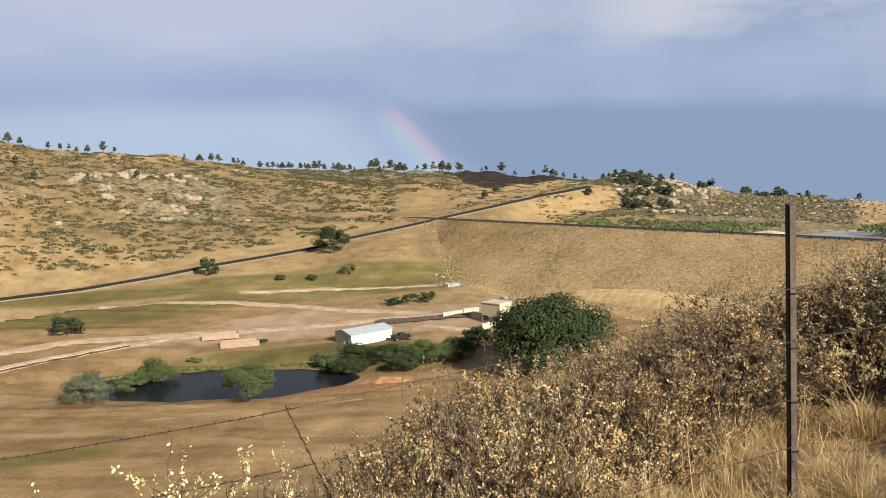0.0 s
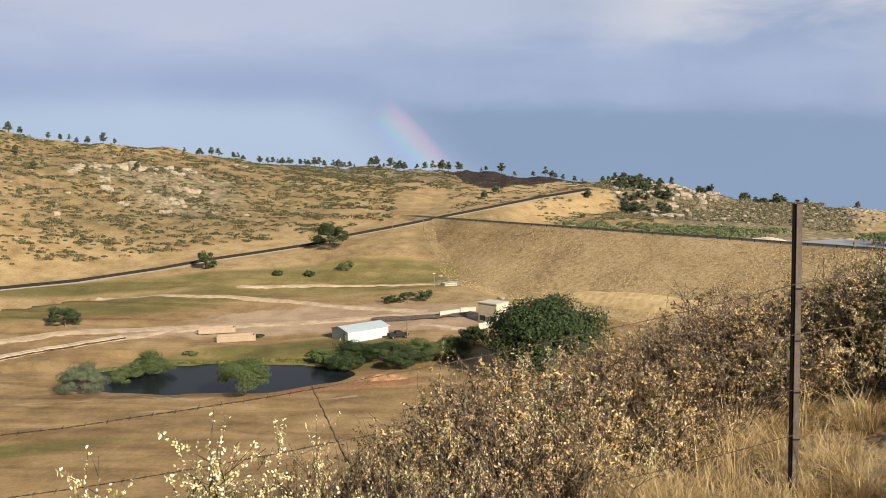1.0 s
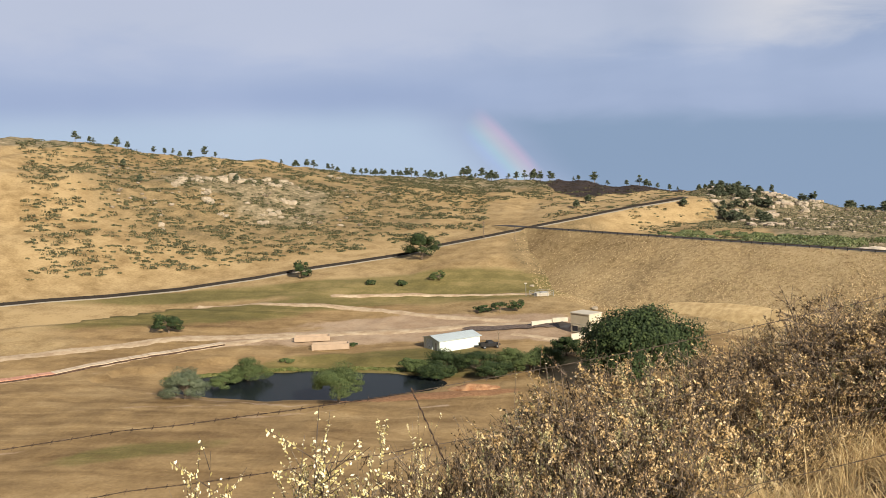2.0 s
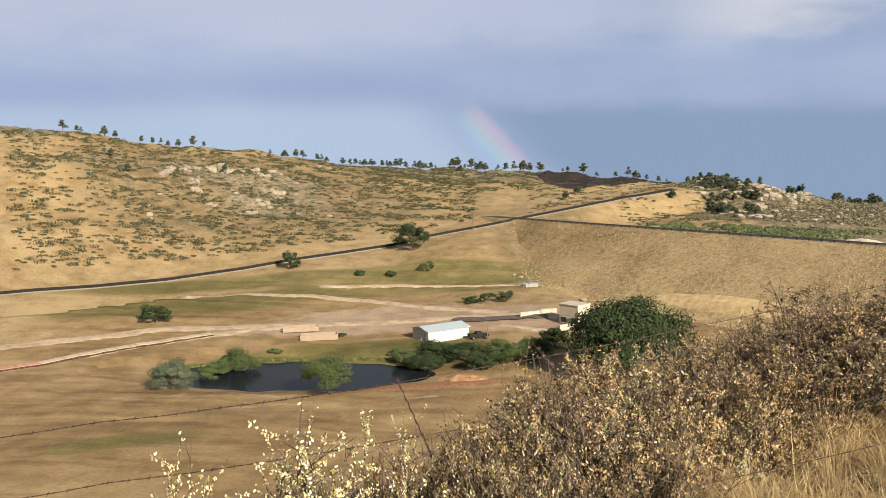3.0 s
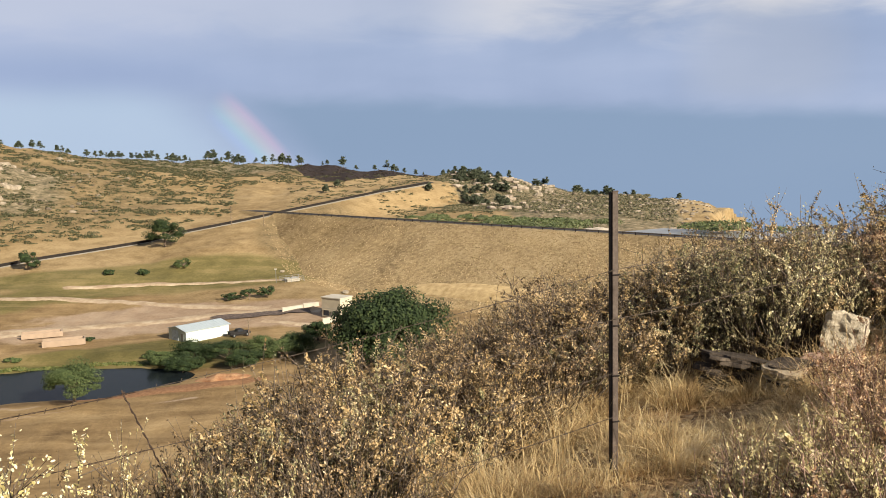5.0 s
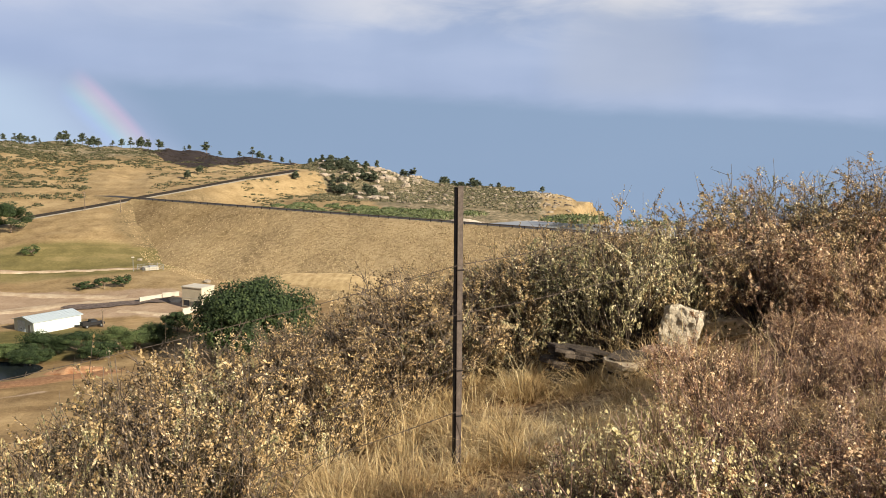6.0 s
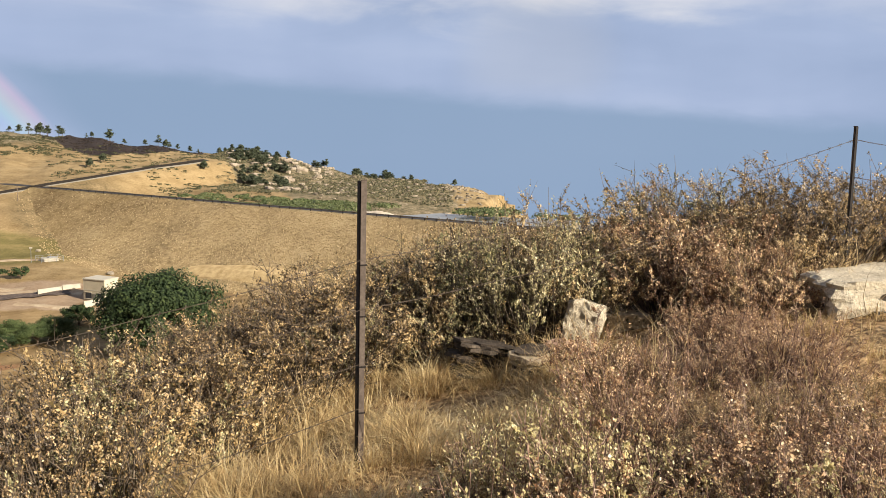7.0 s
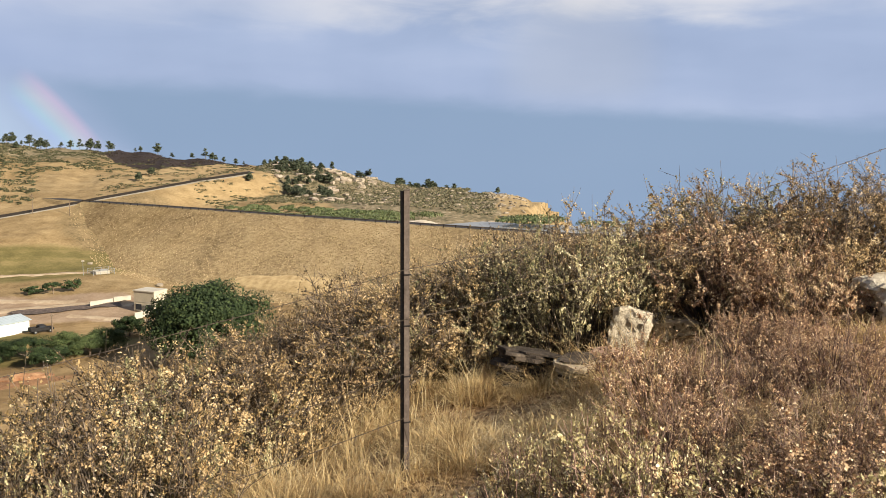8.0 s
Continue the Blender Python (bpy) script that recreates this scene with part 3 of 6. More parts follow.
TRACKS = (  # azimuth and distance along each dirt track
    ((-33, 252), (-26.8, 252), (-22.2, 255), (-16.3, 252), (-12, 250), (-8, 249), (-4, 252), (0, 250), (2.2, 246)),
    ((-34, 228), (-30.4, 231), (-26.9, 237), (-23.2, 241), (-19.5, 246), (-16, 250)),
    ((-21.5, 299), (-19, 296), (-14, 286), (-9.5, 275), (-6.5, 266), (-4, 258), (-1, 254)),
    ((-13, 296), (-8, 296), (-4, 294), (0.3, 290)),
    ((-1.5, 240), (1.0, 233), (4.0, 226)),
)


FIELD_PATHS = (
    ((-34, 168), (-30.7, 169.4), (-25.8, 176), (-20.2, 174.4), (-14.1, 173.8), (-6, 174)),
    ((-28, 228), (-27.2, 226.9), (-24.7, 206.6), (-20, 190), (-16.3, 181), (-11, 178)),
    ((-34, 193), (-30.5, 192.5), (-25, 189.4), (-20, 184)),
)


def build_ground():
    az = np.concatenate([np.arange(-180, -36, 3.0), np.arange(-36, 34, 0.18), np.arange(34, 66, 0.5), np.arange(66, 180.1, 3.0)])
    d = np.concatenate([np.geomspace(0.3, 25, 110), np.geomspace(25, 128, 36)[1:], np.linspace(128, 400, 130)[1:], np.linspace(400, 640, 70)[1:], np.geomspace(640, 4800, 26)[1:]])
    A, D = np.meshgrid(az, d)
    X, Y = D * np.sin(np.radians(A)), D * np.cos(np.radians(A))
    Z = land(X, Y)
    na, nd = len(az), len(d)
    i = np.arange(na - 1)[None, :] + na * np.arange(nd - 1)[:, None]
    faces = np.stack([i, i + 1, i + na + 1, i + na], -1).reshape(-1, 4)
    ob = mesh_object("ground", np.stack([X, Y, Z], -1).reshape(-1, 3), faces[:, ::-1].copy(), GROUND, smooth=True)
    hole = mesh_object("cap", np.concatenate([[[0, 0, -1.65]], np.stack([X[0], Y[0], Z[0]], -1)]), [(0, k + 1, k + 2) for k in range(na - 1)], GROUND, ob)
    hole.name = "ground_under_viewpoint"
    wob = wavy(X, Y, 40, 11, 4)
    masks = {}
    masks["litter"] = np.clip((22 - D) / 10, 0, 1)
    masks["scrub"] = np.clip(patch(A, D, (-4, 530), (9, 34)) * 1.3, 0, 1) + 0.9 * patch(A, D, (-17, 430), (11, 70)) + 0.95 * patch(A, D, (2.2, 340), (4.0, 42)) + 1.1 * patch(A, D, (12.5, 224), (5.0, 12))
    masks["stony"] = 1.2 * patch(A, D, (12.6, 468), (2.6, 45)) + np.clip((A - 9.6) / 1.5, 0, 1) * np.clip((D - curve(A, [10, 11, 12, 13.5, 15, 17, 27], [450, 425, 385, 362, 335, 300, 280]) + 10 * wob) / 25, 0, 1) * np.clip((27.2 - A + 0.8 * wob) / 1.6, 0.0, 1) * (1 - 0.95 * np.clip((A - 24.6 + 0.5 * wob) / 1.0, 0, 1)) + 1.2 * patch(A, D, (-18.8, 448), (4.5, 14)) + 0.85 * patch(A, D, (-3.5, 540), (6.5, 30)) + 0.7 * patch(A, D, (-16, 425), (4, 40))
    masks["field"] = np.clip((262 - D) / 14 + 0.4 * wob, 0, 1) * np.clip((D - 40) / 40, 0, 1) + patch(A, D, (-18, 272), (12, 18))
    masks["green"] = patch(A, D, (-6, 300), (10, 17)) + patch(A, D, (-11, 219), (9.5, 9)) + 0.9 * patch(A, D, (-2.5, 207), (5.5, 8)) + 0.6 * patch(A, D, (-26, 158), (7, 6)) + 0.75 * patch(A, D, (-22, 281), (9, 13)) + 0.7 * patch(A, D, (-22, 312), (8, 9))
    masks["red"] = 1.4 * patch(A, D, (-7.6, 184.0), (5.6, 3.6))
    masks["dirt"] = patch(A, D, (-9, 246), (9, 9)) + patch(A, D, (0.0, 246), (4, 13)) + patch(A, D, (12, 252), (5, 8)) + 0.7 * patch(A, D, (-9, 262), (8, 7))
    lines = [[at_view(a, d) for a, d in line] for line in TRACKS]
    shoulder = np.min([near_line(X, Y, line) / w for line, w in zip(lines, (3.4, 3.0, 2.5, 1.8, 2.0))], axis=0)
    masks["dirt"] = masks["dirt"] + 0.75 * np.clip(1.4 - shoulder, 0, 1) * (D > 180)
    for path in FIELD_PATHS:  # faint wheel marks and contour paths on the near field
        masks["dirt"] = masks["dirt"] + 0.62 * np.clip(1.5 - near_line(X, Y, [at_view(a, d) for a, d in path]) / 1.1, 0, 1) * np.clip(0.8 + 0.5 * wob, 0, 1)
    masks["stony"] = masks["stony"] + 1.1 * patch(A, D, (-30.5, 500), (2.6, 16))
    masks["burnt"] = np.clip((D - curve(A, [-1.5, 0.3, 1.6, 2.8, 4.3, 6.3, 8, 9.4, 10], [600, 555, 495, 470, 472, 502, 535, 572, 620]) + 5 * wob) / 8, 0, 1) * np.clip((A + 1.5) / 1.5, 0, 1) * np.clip((9.6 - A) / 0.5, 0, 1)
    cover = hole.data.attributes.new("litter", "FLOAT", "POINT")
    cover.data.foreach_set("value", np.ones(len(hole.data.vertices), dtype=np.float32))
    for name, values in masks.items():
        at = ob.data.attributes.new(name, "FLOAT", "POINT")
        at.data.foreach_set("value", np.clip(values, 0, 1).astype(np.float32).ravel())
    return tagged(ob, "dry golden grass hillside and brown valley floor", "ground", kind="structure")


ground = build_ground()


def ribbon(name, line, width, mat, lift, label, category, step=3.0, wobble=0.3):
    """A strip of road laid over the ground along a polyline in plan."""
    pts = [Vector((*p, 0)) for p in line]
    dense = []
    for a, b in zip(pts, pts[1:]):
        k = max(1, int((b - a).length / step))
        dense += [a.lerp(b, i / k) for i in range(k)]
    dense.append(pts[-1])
    for _ in range(20):
        dense = [dense[0]] + [(dense[i - 1] + dense[i] * 2 + dense[i + 1]) / 4 for i in range(1, len(dense) - 1)] + [dense[-1]]
    verts, faces, rng = [], [], random.Random(name)
    across = 5
    for i, p in enumerate(dense):
        d = (dense[min(i + 1, len(dense) - 1)] - dense[max(i - 1, 0)]).normalized()
        side = Vector((d.y, -d.x, 0))
        for k in range(across):
            f = k / (across - 1) - 0.5
            q = p + side * (width * f + (rng.uniform(-wobble, wobble) if k in (0, across - 1) else 0))
            edge = -0.25 if k in (0, across - 1) else 0.0
            verts.append((q.x, q.y, float(land(q.x, q.y)) + lift + edge))
    for i in range(len(dense) - 1):
        for k in range(across - 1):
            a = i * across + k
            faces.append((a, a + across, a + across + 1, a + 1))
    ob = mesh_object(name, verts, faces, mat, smooth=True)
    return tagged(ob, label, category, kind="structure")


for line, width, label in zip(TRACKS, (6.0, 5.0, 4.5, 2.6, 3.0), ("pale dusty dirt track across the valley floor", "pale dirt track joining the yard", "narrow dirt track along the meadow edge", "faint dirt track to the fenced valve box", "dirt path beside the large tree")):
    ribbon("road", [at_view(a, d) for a, d in line], width, DIRT, 0.2, label, "track", 3.0, 0.15)


def road_point(az):
    d = float(curve(az, [-30, -15, -8.3, -3.4, 0.6, 4.3, 6.4, 9.3], [316, 335, 350, 362, 376, 393, 405, 425]))
    return d


hill_line = [at_view(a, road_point(a)) for a in (-34, -30, -26, -22, -18, -15, -12, -8.3, -5, -3.4, -1.5, 0.6, 2.5, 4.3, 6.4, 8, 9.4)]
ribbon("road", hill_line, 6.0, ASPHALT, 0.3, "dark asphalt road climbing across the hillside", "road", 2.5, 0.05)


def bent_bar(name, spots, section, mat, parent, label=""):
    """A bar of the given section (out, up) carried along the spots."""
    verts, faces, k = [], [], len(section)
    for i, s in enumerate(spots):
        d = (spots[min(i + 1, len(spots) - 1)] - spots[max(i - 1, 0)]).normalized()
        side = Vector((d.y, -d.x, 0))
        verts += [s + side * out + Vector((0, 0, up)) for out, up in section]
    for i in range(len(spots) - 1):
        for j in range(k):
            m = (j + 1) % k
            faces.append((i * k + j, (i + 1) * k + j, (i + 1) * k + m, i * k + m))
    faces += [tuple(range(k))[::-1], tuple((len(spots) - 1) * k + j for j in range(k))]
    return mesh_object(name, verts, faces, mat, parent, label)


def guardrail(line, label, offset, group):
    """Weathered rail on posts along a line in plan."""
    empty = tagged(new("guardrail"), label, "guardrail", group)
    pts = [Vector((*p, 0)) for p in line]
    dense = []
    for a, b in zip(pts, pts[1:]):
        k = max(1, int((b - a).length / 4))
        dense += [a.lerp(b, i / k) for i in range(k)]
    for _ in range(20):
        dense = [dense[0]] + [(dense[i - 1] + dense[i] * 2 + dense[i + 1]) / 4 for i in range(1, len(dense) - 1)] + [dense[-1]]
    spots = []
    for i, p in enumerate(dense):
        d = (dense[min(i + 1, len(dense) - 1)] - dense[max(i - 1, 0)]).normalized()
        q = p + Vector((d.y, -d.x, 0)) * offset
        spots.append(Vector((q.x, q.y, float(land(q.x, q.y)))))
    bent_bar("rail", spots, ((0.06, 0.35), (0.06, 1.3), (-0.06, 1.3), (-0.06, 0.35)), RAILSTEEL, empty)
    bent_bar("kerb", spots, ((0.55, -0.9), (0.3, 0.3), (-0.4, 0.3), (-0.4, -0.9)), KERB, empty, "grey concrete kerb under the rail")
    bm = one_box((0.2, 0.2, 1.85), (0, 0, -0.45), 0, 0.02)
    first = part("post", bm, RAILSTEEL, empty)
    first.location = spots[0]
    for s in spots[1::1]:
        o = first.copy()
        o.location = s
        scene.collection.objects.link(o)
    return empty


guardrail(hill_line, "dark weathered guardrail along the hillside road", 4.3, "guardrails")


BANK = material("dark_bank", lambda n, p: n.ramp(n.noise(p, 0.9, 5), [(0.35, (0.03, 0.02, 0.016)), (0.65, (0.08, 0.052, 0.04))]), 0.95, 0, 0.1)
PALESLAB = material("pale_road_slab", lambda n, p: n.ramp(n.math("ADD", n.math("MULTIPLY", random_of_thing(n), 0.5), n.math("MULTIPLY", n.noise(p, 0.9, 5), 0.5)), [(0.25, (0.33, 0.26, 0.19)), (0.75, (0.48, 0.40, 0.31))]), 0.9, 0, 0.15)
REDSLAB = material("reddish_road_slab", lambda n, p: n.ramp(n.math("ADD", n.math("MULTIPLY", random_of_thing(n), 0.5), n.math("MULTIPLY", n.noise(p, 0.9, 5), 0.5)), [(0.25, (0.34, 0.17, 0.12)), (0.75, (0.46, 0.26, 0.19))]), 0.9, 0, 0.15)


def slab_row():
    """Row of pale slabs along the near edge of the lower track, over a dark bank."""
    ob = tagged(new("slab_edging"), "row of pale concrete slabs edging the lower track", "slabs")
    line = [Vector((*at_view(float(a), float(curve(a, [-34, -30.4, -26.9, -23.2, -20], [227, 229.5, 235.0, 239.5, 244]))), 0)) for a in np.linspace(-33.5, -20, 60)]
    spots = [Vector((p.x, p.y, float(land(p.x, p.y)))) for p in line]
    bent_bar("bank", spots, ((1.1, -0.8), (0.55, 0.42), (-0.6, 0.42), (-0.6, -0.8)), BANK, ob, "dark earth bank under the slabs")
    first = {}
    for a, b in zip(spots, spots[1:]):
        d = b - a
        count = 2
        for k in range(count):
            p = a.lerp(b, (k + 0.5) / count)
            red = math.degrees(math.atan2(p.x, p.y)) < -30.0
            if red not in first:
                bm = one_box((0.85, 2.6, 0.16), (0, 0, 0), 0, 0.03)
                o = part("slab", bm, REDSLAB if red else PALESLAB, ob)
                first[red] = o
            else:
                o = first[red].copy()
                scene.collection.objects.link(o)
            q = math.atan2(d.y, d.x)
            o.location = p + Vector((-math.sin(q), math.cos(q), 0)) * 0.7 + Vector((0, 0, 0.44))
            o.rotation_euler = (0.03, 0, q)
    return ob


slab_row()


# ---- dam and water ----
DAM_T = np.array([0.580, -0.815])  # along the crest, towards the right abutment
DAM_O = np.array([0.0, 0.0]) + DAM_N * DAM_OFF


def dam_place(s, n):
    """Plan place at s metres along the crest and n metres downstream of it."""
    p = DAM_O + DAM_T * s - DAM_N * n
    return p[0], p[1]


def build_dam():
    ob = tagged(new("dam"), "long earth dam with a rough stony golden face", "dam", kind="structure")
    ss = np.linspace(-335, 60, 200)
    profile = [(-30, CREST - 11), (-8, CREST - 0.2), (-7, CREST), (0, CREST)] + [(n, CREST - n / 2) for n in np.linspace(1, 48, 40)]
    verts, k = [], len(profile)
    for s in ss:
        for n, z in profile:
            x, y = dam_place(s, n)
            verts.append((x, y, z + (0.12 * wavy(x, y, 5, 21, 3) + 0.35 * wavy(x, y, 30, 22, 2) if n > 1 else 0)))
    i = (np.arange(len(ss) - 1)[:, None] * k + np.arange(k - 1)[None, :]).reshape(-1)
    faces = np.stack([i, i + 1, i + k + 1, i + k], -1)
    mesh_object("embankment", verts, faces, EARTHFILL, ob, smooth=True)
    # crest road
    verts = []
    for s in ss:
        for n in (-6.6, -0.8):
            verts.append((*dam_place(s, n), CREST + 0.05))
    i = np.arange(len(ss) - 1) * 2
    mesh_object("crest_road", verts, np.stack([i, i + 1, i + 3, i + 2], -1), ASPHALT, ob)
    # loose stones over the face
    rng = np.random.RandomState(4)
    count = 42000
    s, n = rng.uniform(-330, -55, count), rng.uniform(0.5, 40, count)
    p = DAM_O + DAM_T * s[:, None] - DAM_N * n[:, None]
    z = CREST - n / 2 + 0.35 * wavy(p[:, 0], p[:, 1], 30, 22, 2)
    low = land(p[:, 0], p[:, 1])
    keep = (z > low - 2.5) & (rng.uniform(0, 1, count) < np.clip((s + 325) / 170, 0.0, 1) ** 1.3)
    z = np.maximum(z, low)
    centre = np.concatenate([p, z[:, None]], 1)[keep]
    k = len(centre)
    corner = np.array([(1, 0, 0), (0, 1, 0), (-1, 0, 0), (0, -1, 0), (0, 0, 1), (0.1, 0, -0.6)])
    size = rng.uniform(0.10, 0.27, (k, 1, 1)) * rng.uniform(0.7, 1.3, (k, 1, 3))
    turn = rng.uniform(0, 6.28, k)
    c = np.tile(corner, (k, 1, 1)) * rng.uniform(0.75, 1.25, (k, 6, 3)) * size
    cx, cy = c[..., 0] * np.cos(turn)[:, None] - c[..., 1] * np.sin(turn)[:, None], c[..., 0] * np.sin(turn)[:, None] + c[..., 1] * np.cos(turn)[:, None]
    v = (np.stack([cx, cy, c[..., 2]], -1) + centre[:, None]).reshape(-1, 3)
    tri = np.array([(0, 1, 4), (1, 2, 4), (2, 3, 4), (3, 0, 4), (1, 0, 5), (2, 1, 5), (3, 2, 5), (0, 3, 5)])
    faces = (tri[None] + 6 * np.arange(k)[:, None, None]).reshape(-1, 3)
    stones = mesh_object("loose_stones", v, faces, RIPRAP, ob)
    tagged(stones, kind="stuff")
    return ob


build_dam()


CRESTRAIL = plain("dull_brown_rail", (0.15, 0.12, 0.09), 0.8, 0, 0.3, 0.6)


def crest_rail():
    empty = tagged(new("guardrail"), "low dark guardrail along the dam crest", "guardrail", "guardrails")
    spots = [Vector((*dam_place(a, 0.12), CREST)) for a in np.arange(-300, 56, 4.0)]
    bent_bar("rail", spots, ((0.05, 0.5), (0.05, 0.7), (-0.05, 0.7), (-0.05, 0.5)), CRESTRAIL, empty)
    first = part("post", one_box((0.18, 0.18, 1.0), (0, 0, -0.2), 0, 0.02), RAILSTEEL, empty)
    first.location = (*dam_place(-300, 0.1), CREST)
    for a in np.arange(-296, 55, 4.0):
        o = first.copy()
        o.location = (*dam_place(a, 0.1), CREST)
        scene.collection.objects.link(o)


crest_rail()


def flat_water(name, line, z, mat, label):
    bm = bmesh.new()
    bm.faces.new([bm.verts.new((x, y, z)) for x, y in line])
    bmesh.ops.triangulate(bm, faces=bm.faces[:])
    return tagged(part(name, bm, mat, None), label, "water", kind="structure")


flat_water("water", [(-50 + 46 * math.cos(q), 196 + 22 * math.sin(q)) for q in np.linspace(0, 2 * math.pi, 40)[:-1]], WATER_AT, WATER, "dark still pond reflecting the sky")
flat_water("water", [dam_place(-160, -12), dam_place(60, -12), dam_place(60, -50), dam_place(-100, -52), dam_place(-150, -45)], LAKE_Z, LAKE, "pale grey reservoir behind the dam crest")


# ---- buildings and works ----
def place_thing(ob, az, d, turn, lift=0.0):
    ob.location = spot(az, d, lift)
    ob.rotation_euler = (0, 0, radians(turn))
    return ob


def gable_shed():
    """White ribbed metal shed with a low gable roof."""
    ob = tagged(new("shed"), "white ribbed metal shed with a low gable roof", "shed")
    L, W, H, R = 12.2, 8.0, 2.9, 0.85
    bm = bmesh.new()
    outline = [(-W / 2, 0), (W / 2, 0), (W / 2, H), (0, H + R), (-W / 2, H)]
    a, b = [bm.verts.new((-L / 2, y, z)) for y, z in outline], [bm.verts.new((L / 2, y, z)) for y, z in outline]
    bm.faces.new(a[::-1]), bm.faces.new(b)
    for i in (1, 4):
        j = (i + 1) % 5
        bm.faces.new((a[i], a[j], b[j], b[i]))
    ribs = []
    for k in np.arange(-L / 2 + 0.5, L / 2, 1.0):
        for y in (-W / 2 - 0.03, W / 2 + 0.03):
            ribs.append(one_box((0.12, 0.06, H - 0.1), (k, y, 0.05)))
    wall = part("wall", bm, WHITE, ob)
    for rib in ribs:
        part("rib", rib, WHITE, wall)
    for sign in (-1, 1):
        bm, seams = bmesh.new(), []
        e, top = W / 2 + 0.4, H + R + 0.12
        low = H + 0.12 - 0.4 * R / (W / 2)
        pts = [(-L / 2 - 0.4, 0, top), (L / 2 + 0.4, 0, top), (L / 2 + 0.4, sign * e, low), (-L / 2 - 0.4, sign * e, low)]
        f = bm.faces.new([bm.verts.new(p) for p in pts])
        r = bmesh.ops.extrude_face_region(bm, geom=[f])
        bmesh.ops.translate(bm, vec=(0, 0, -0.1), verts=[g for g in r["geom"] if isinstance(g, bmesh.types.BMVert)])
        for k in np.arange(-L / 2, L / 2 + 0.1, 1.0):
            seam = bmesh.new()
            bmesh.ops.create_cube(seam, size=1)
            ang = math.atan2(top - low, e) * -sign
            bmesh.ops.transform(seam, matrix=Matrix.Translation((k, sign * e / 2, (top + low) / 2 + 0.04)) @ Matrix.Rotation(ang, 4, "X") @ Matrix.Diagonal((0.08, math.hypot(e, top - low), 0.035, 1)), verts=seam.verts[:])
            seams.append(seam)
        roof = part("roof", bm, ROOFWHITE, ob)
        for seam in seams:
            part("seam", seam, ROOFWHITE, roof)
    door = part("door", one_box((0.08, 3.0, 2.7), (-L / 2 - 0.05, 1.0, 0.05), 0, 0.02), plain("pale_blue_door", (0.55, 0.62, 0.70), 0.5), ob, "pale roller door")
    part("handle", one_box((0.08, 0.4, 0.08), (-L / 2 - 0.13, 1.0, 0.9)), DARKMETAL, door)
    part("door", one_box((0.07, 0.95, 2.1), (-L / 2 - 0.05, -2.3, 0.05), 0, 0.02), GREYMETAL, ob, "grey side door")
    return ob


place_thing(gable_shed(), -5.5, 228.5, 37)


def control_house():
    """Cream block valve house, with recessed openings on its long face."""
    ob = tagged(new("control_house"), "square cream concrete valve house with dark openings", "building")
    W, D, H = 5.0, 6.6, 5.7
    part("wall", one_box((W, D, H), (0, 0, 0), 0, 0.06), CREAM, ob)
    part("parapet", one_box((W + 0.3, D + 0.3, 0.35), (0, 0, H), 0, 0.05), CONCRETE, ob)
    grille = plain("grey_shaded_door", (0.16, 0.15, 0.14), 0.6)
    for x in (-1.9, 1.7):
        w = part("window", one_box((0.12, 1.8, 1.5), (-W / 2 - 0.02, x, 1.0), 0, 0.02), DARKGLASS, ob, "dark recessed window")
        part("sill", one_box((0.25, 2.0, 0.12), (-W / 2 - 0.1, x, 0.86), 0, 0.02), CONCRETE, w)
        part("frame", one_box((0.16, 2.0, 0.12), (-W / 2 - 0.05, x, 2.5), 0, 0.02), CONCRETE, w)
    part("door", one_box((0.12, 1.1, 2.2), (-W / 2 - 0.03, -0.1, 0.05), 0, 0.02), grille, ob, "grey steel door")
    part("band", one_box((W + 0.08, D + 0.08, 0.18), (0, 0, 3.0), 0, 0.02), CONCRETE, ob)
    return ob


place_thing(control_house(), 3.2, 239, 46, -0.4)


def low_wall(az, d, size, turn, mat, label, lift=-0.15):
    ob = tagged(new("block_wall"), label, "wall", "concrete walls")
    part("wall", one_box(size, (0, 0, 0), 0, 0.05), mat, ob)
    part("coping", one_box((size[0] + 0.12, size[1] + 0.12, 0.14), (0, 0, size[2]), 0, 0.03), CONCRETE, ob)
    return place_thing(ob, az, d, turn, lift)


low_wall(2.7, 232.5, (5.0, 0.4, 1.5), 36, CONCRETE, "low pale concrete wall beside the valve house")
low_wall(0.35, 248, (6.5, 0.35, 1.3), 30, CONCRETE, "pale concrete wall by the dark gravel pad")
low_wall(1.55, 250.5, (4.5, 0.35, 1.2), 12, CONCRETE, "pale concrete wall by the dark gravel pad")


def storage_bay(size, label, mat):
    """Open-topped block bay: three walls round a filled bin."""
    ob = tagged(new("storage_bay"), label, "storage bay", "block bays in the yard")
    L, W, H = size
    part("wall", one_box((L, 0.4, H), (0, -W / 2, 0), 0, 0.05), TANBLOCK, ob)
    part("wall", one_box((L, 0.4, H), (0, W / 2, 0), 0, 0.05), TANBLOCK, ob)
    part("wall", one_box((0.4, W - 0.4, H), (L / 2 - 0.2, 0, 0), 0, 0.05), TANBLOCK, ob)
    bm = bmesh.new()
    bmesh.ops.create_grid(bm, x_segments=14, y_segments=8, size=1)
    for v in bm.verts:
        r = max(abs(v.co.x), abs(v.co.y))
        v.co = (v.co.x * (L / 2 - 0.5), v.co.y * (W / 2 - 0.3), 0.25 + (1 - r) * 0.6 * H + 0.08 * noise.noise(v.co * 5))
    part("fill", bm, mat, ob, "heap of stored earth")
    return ob


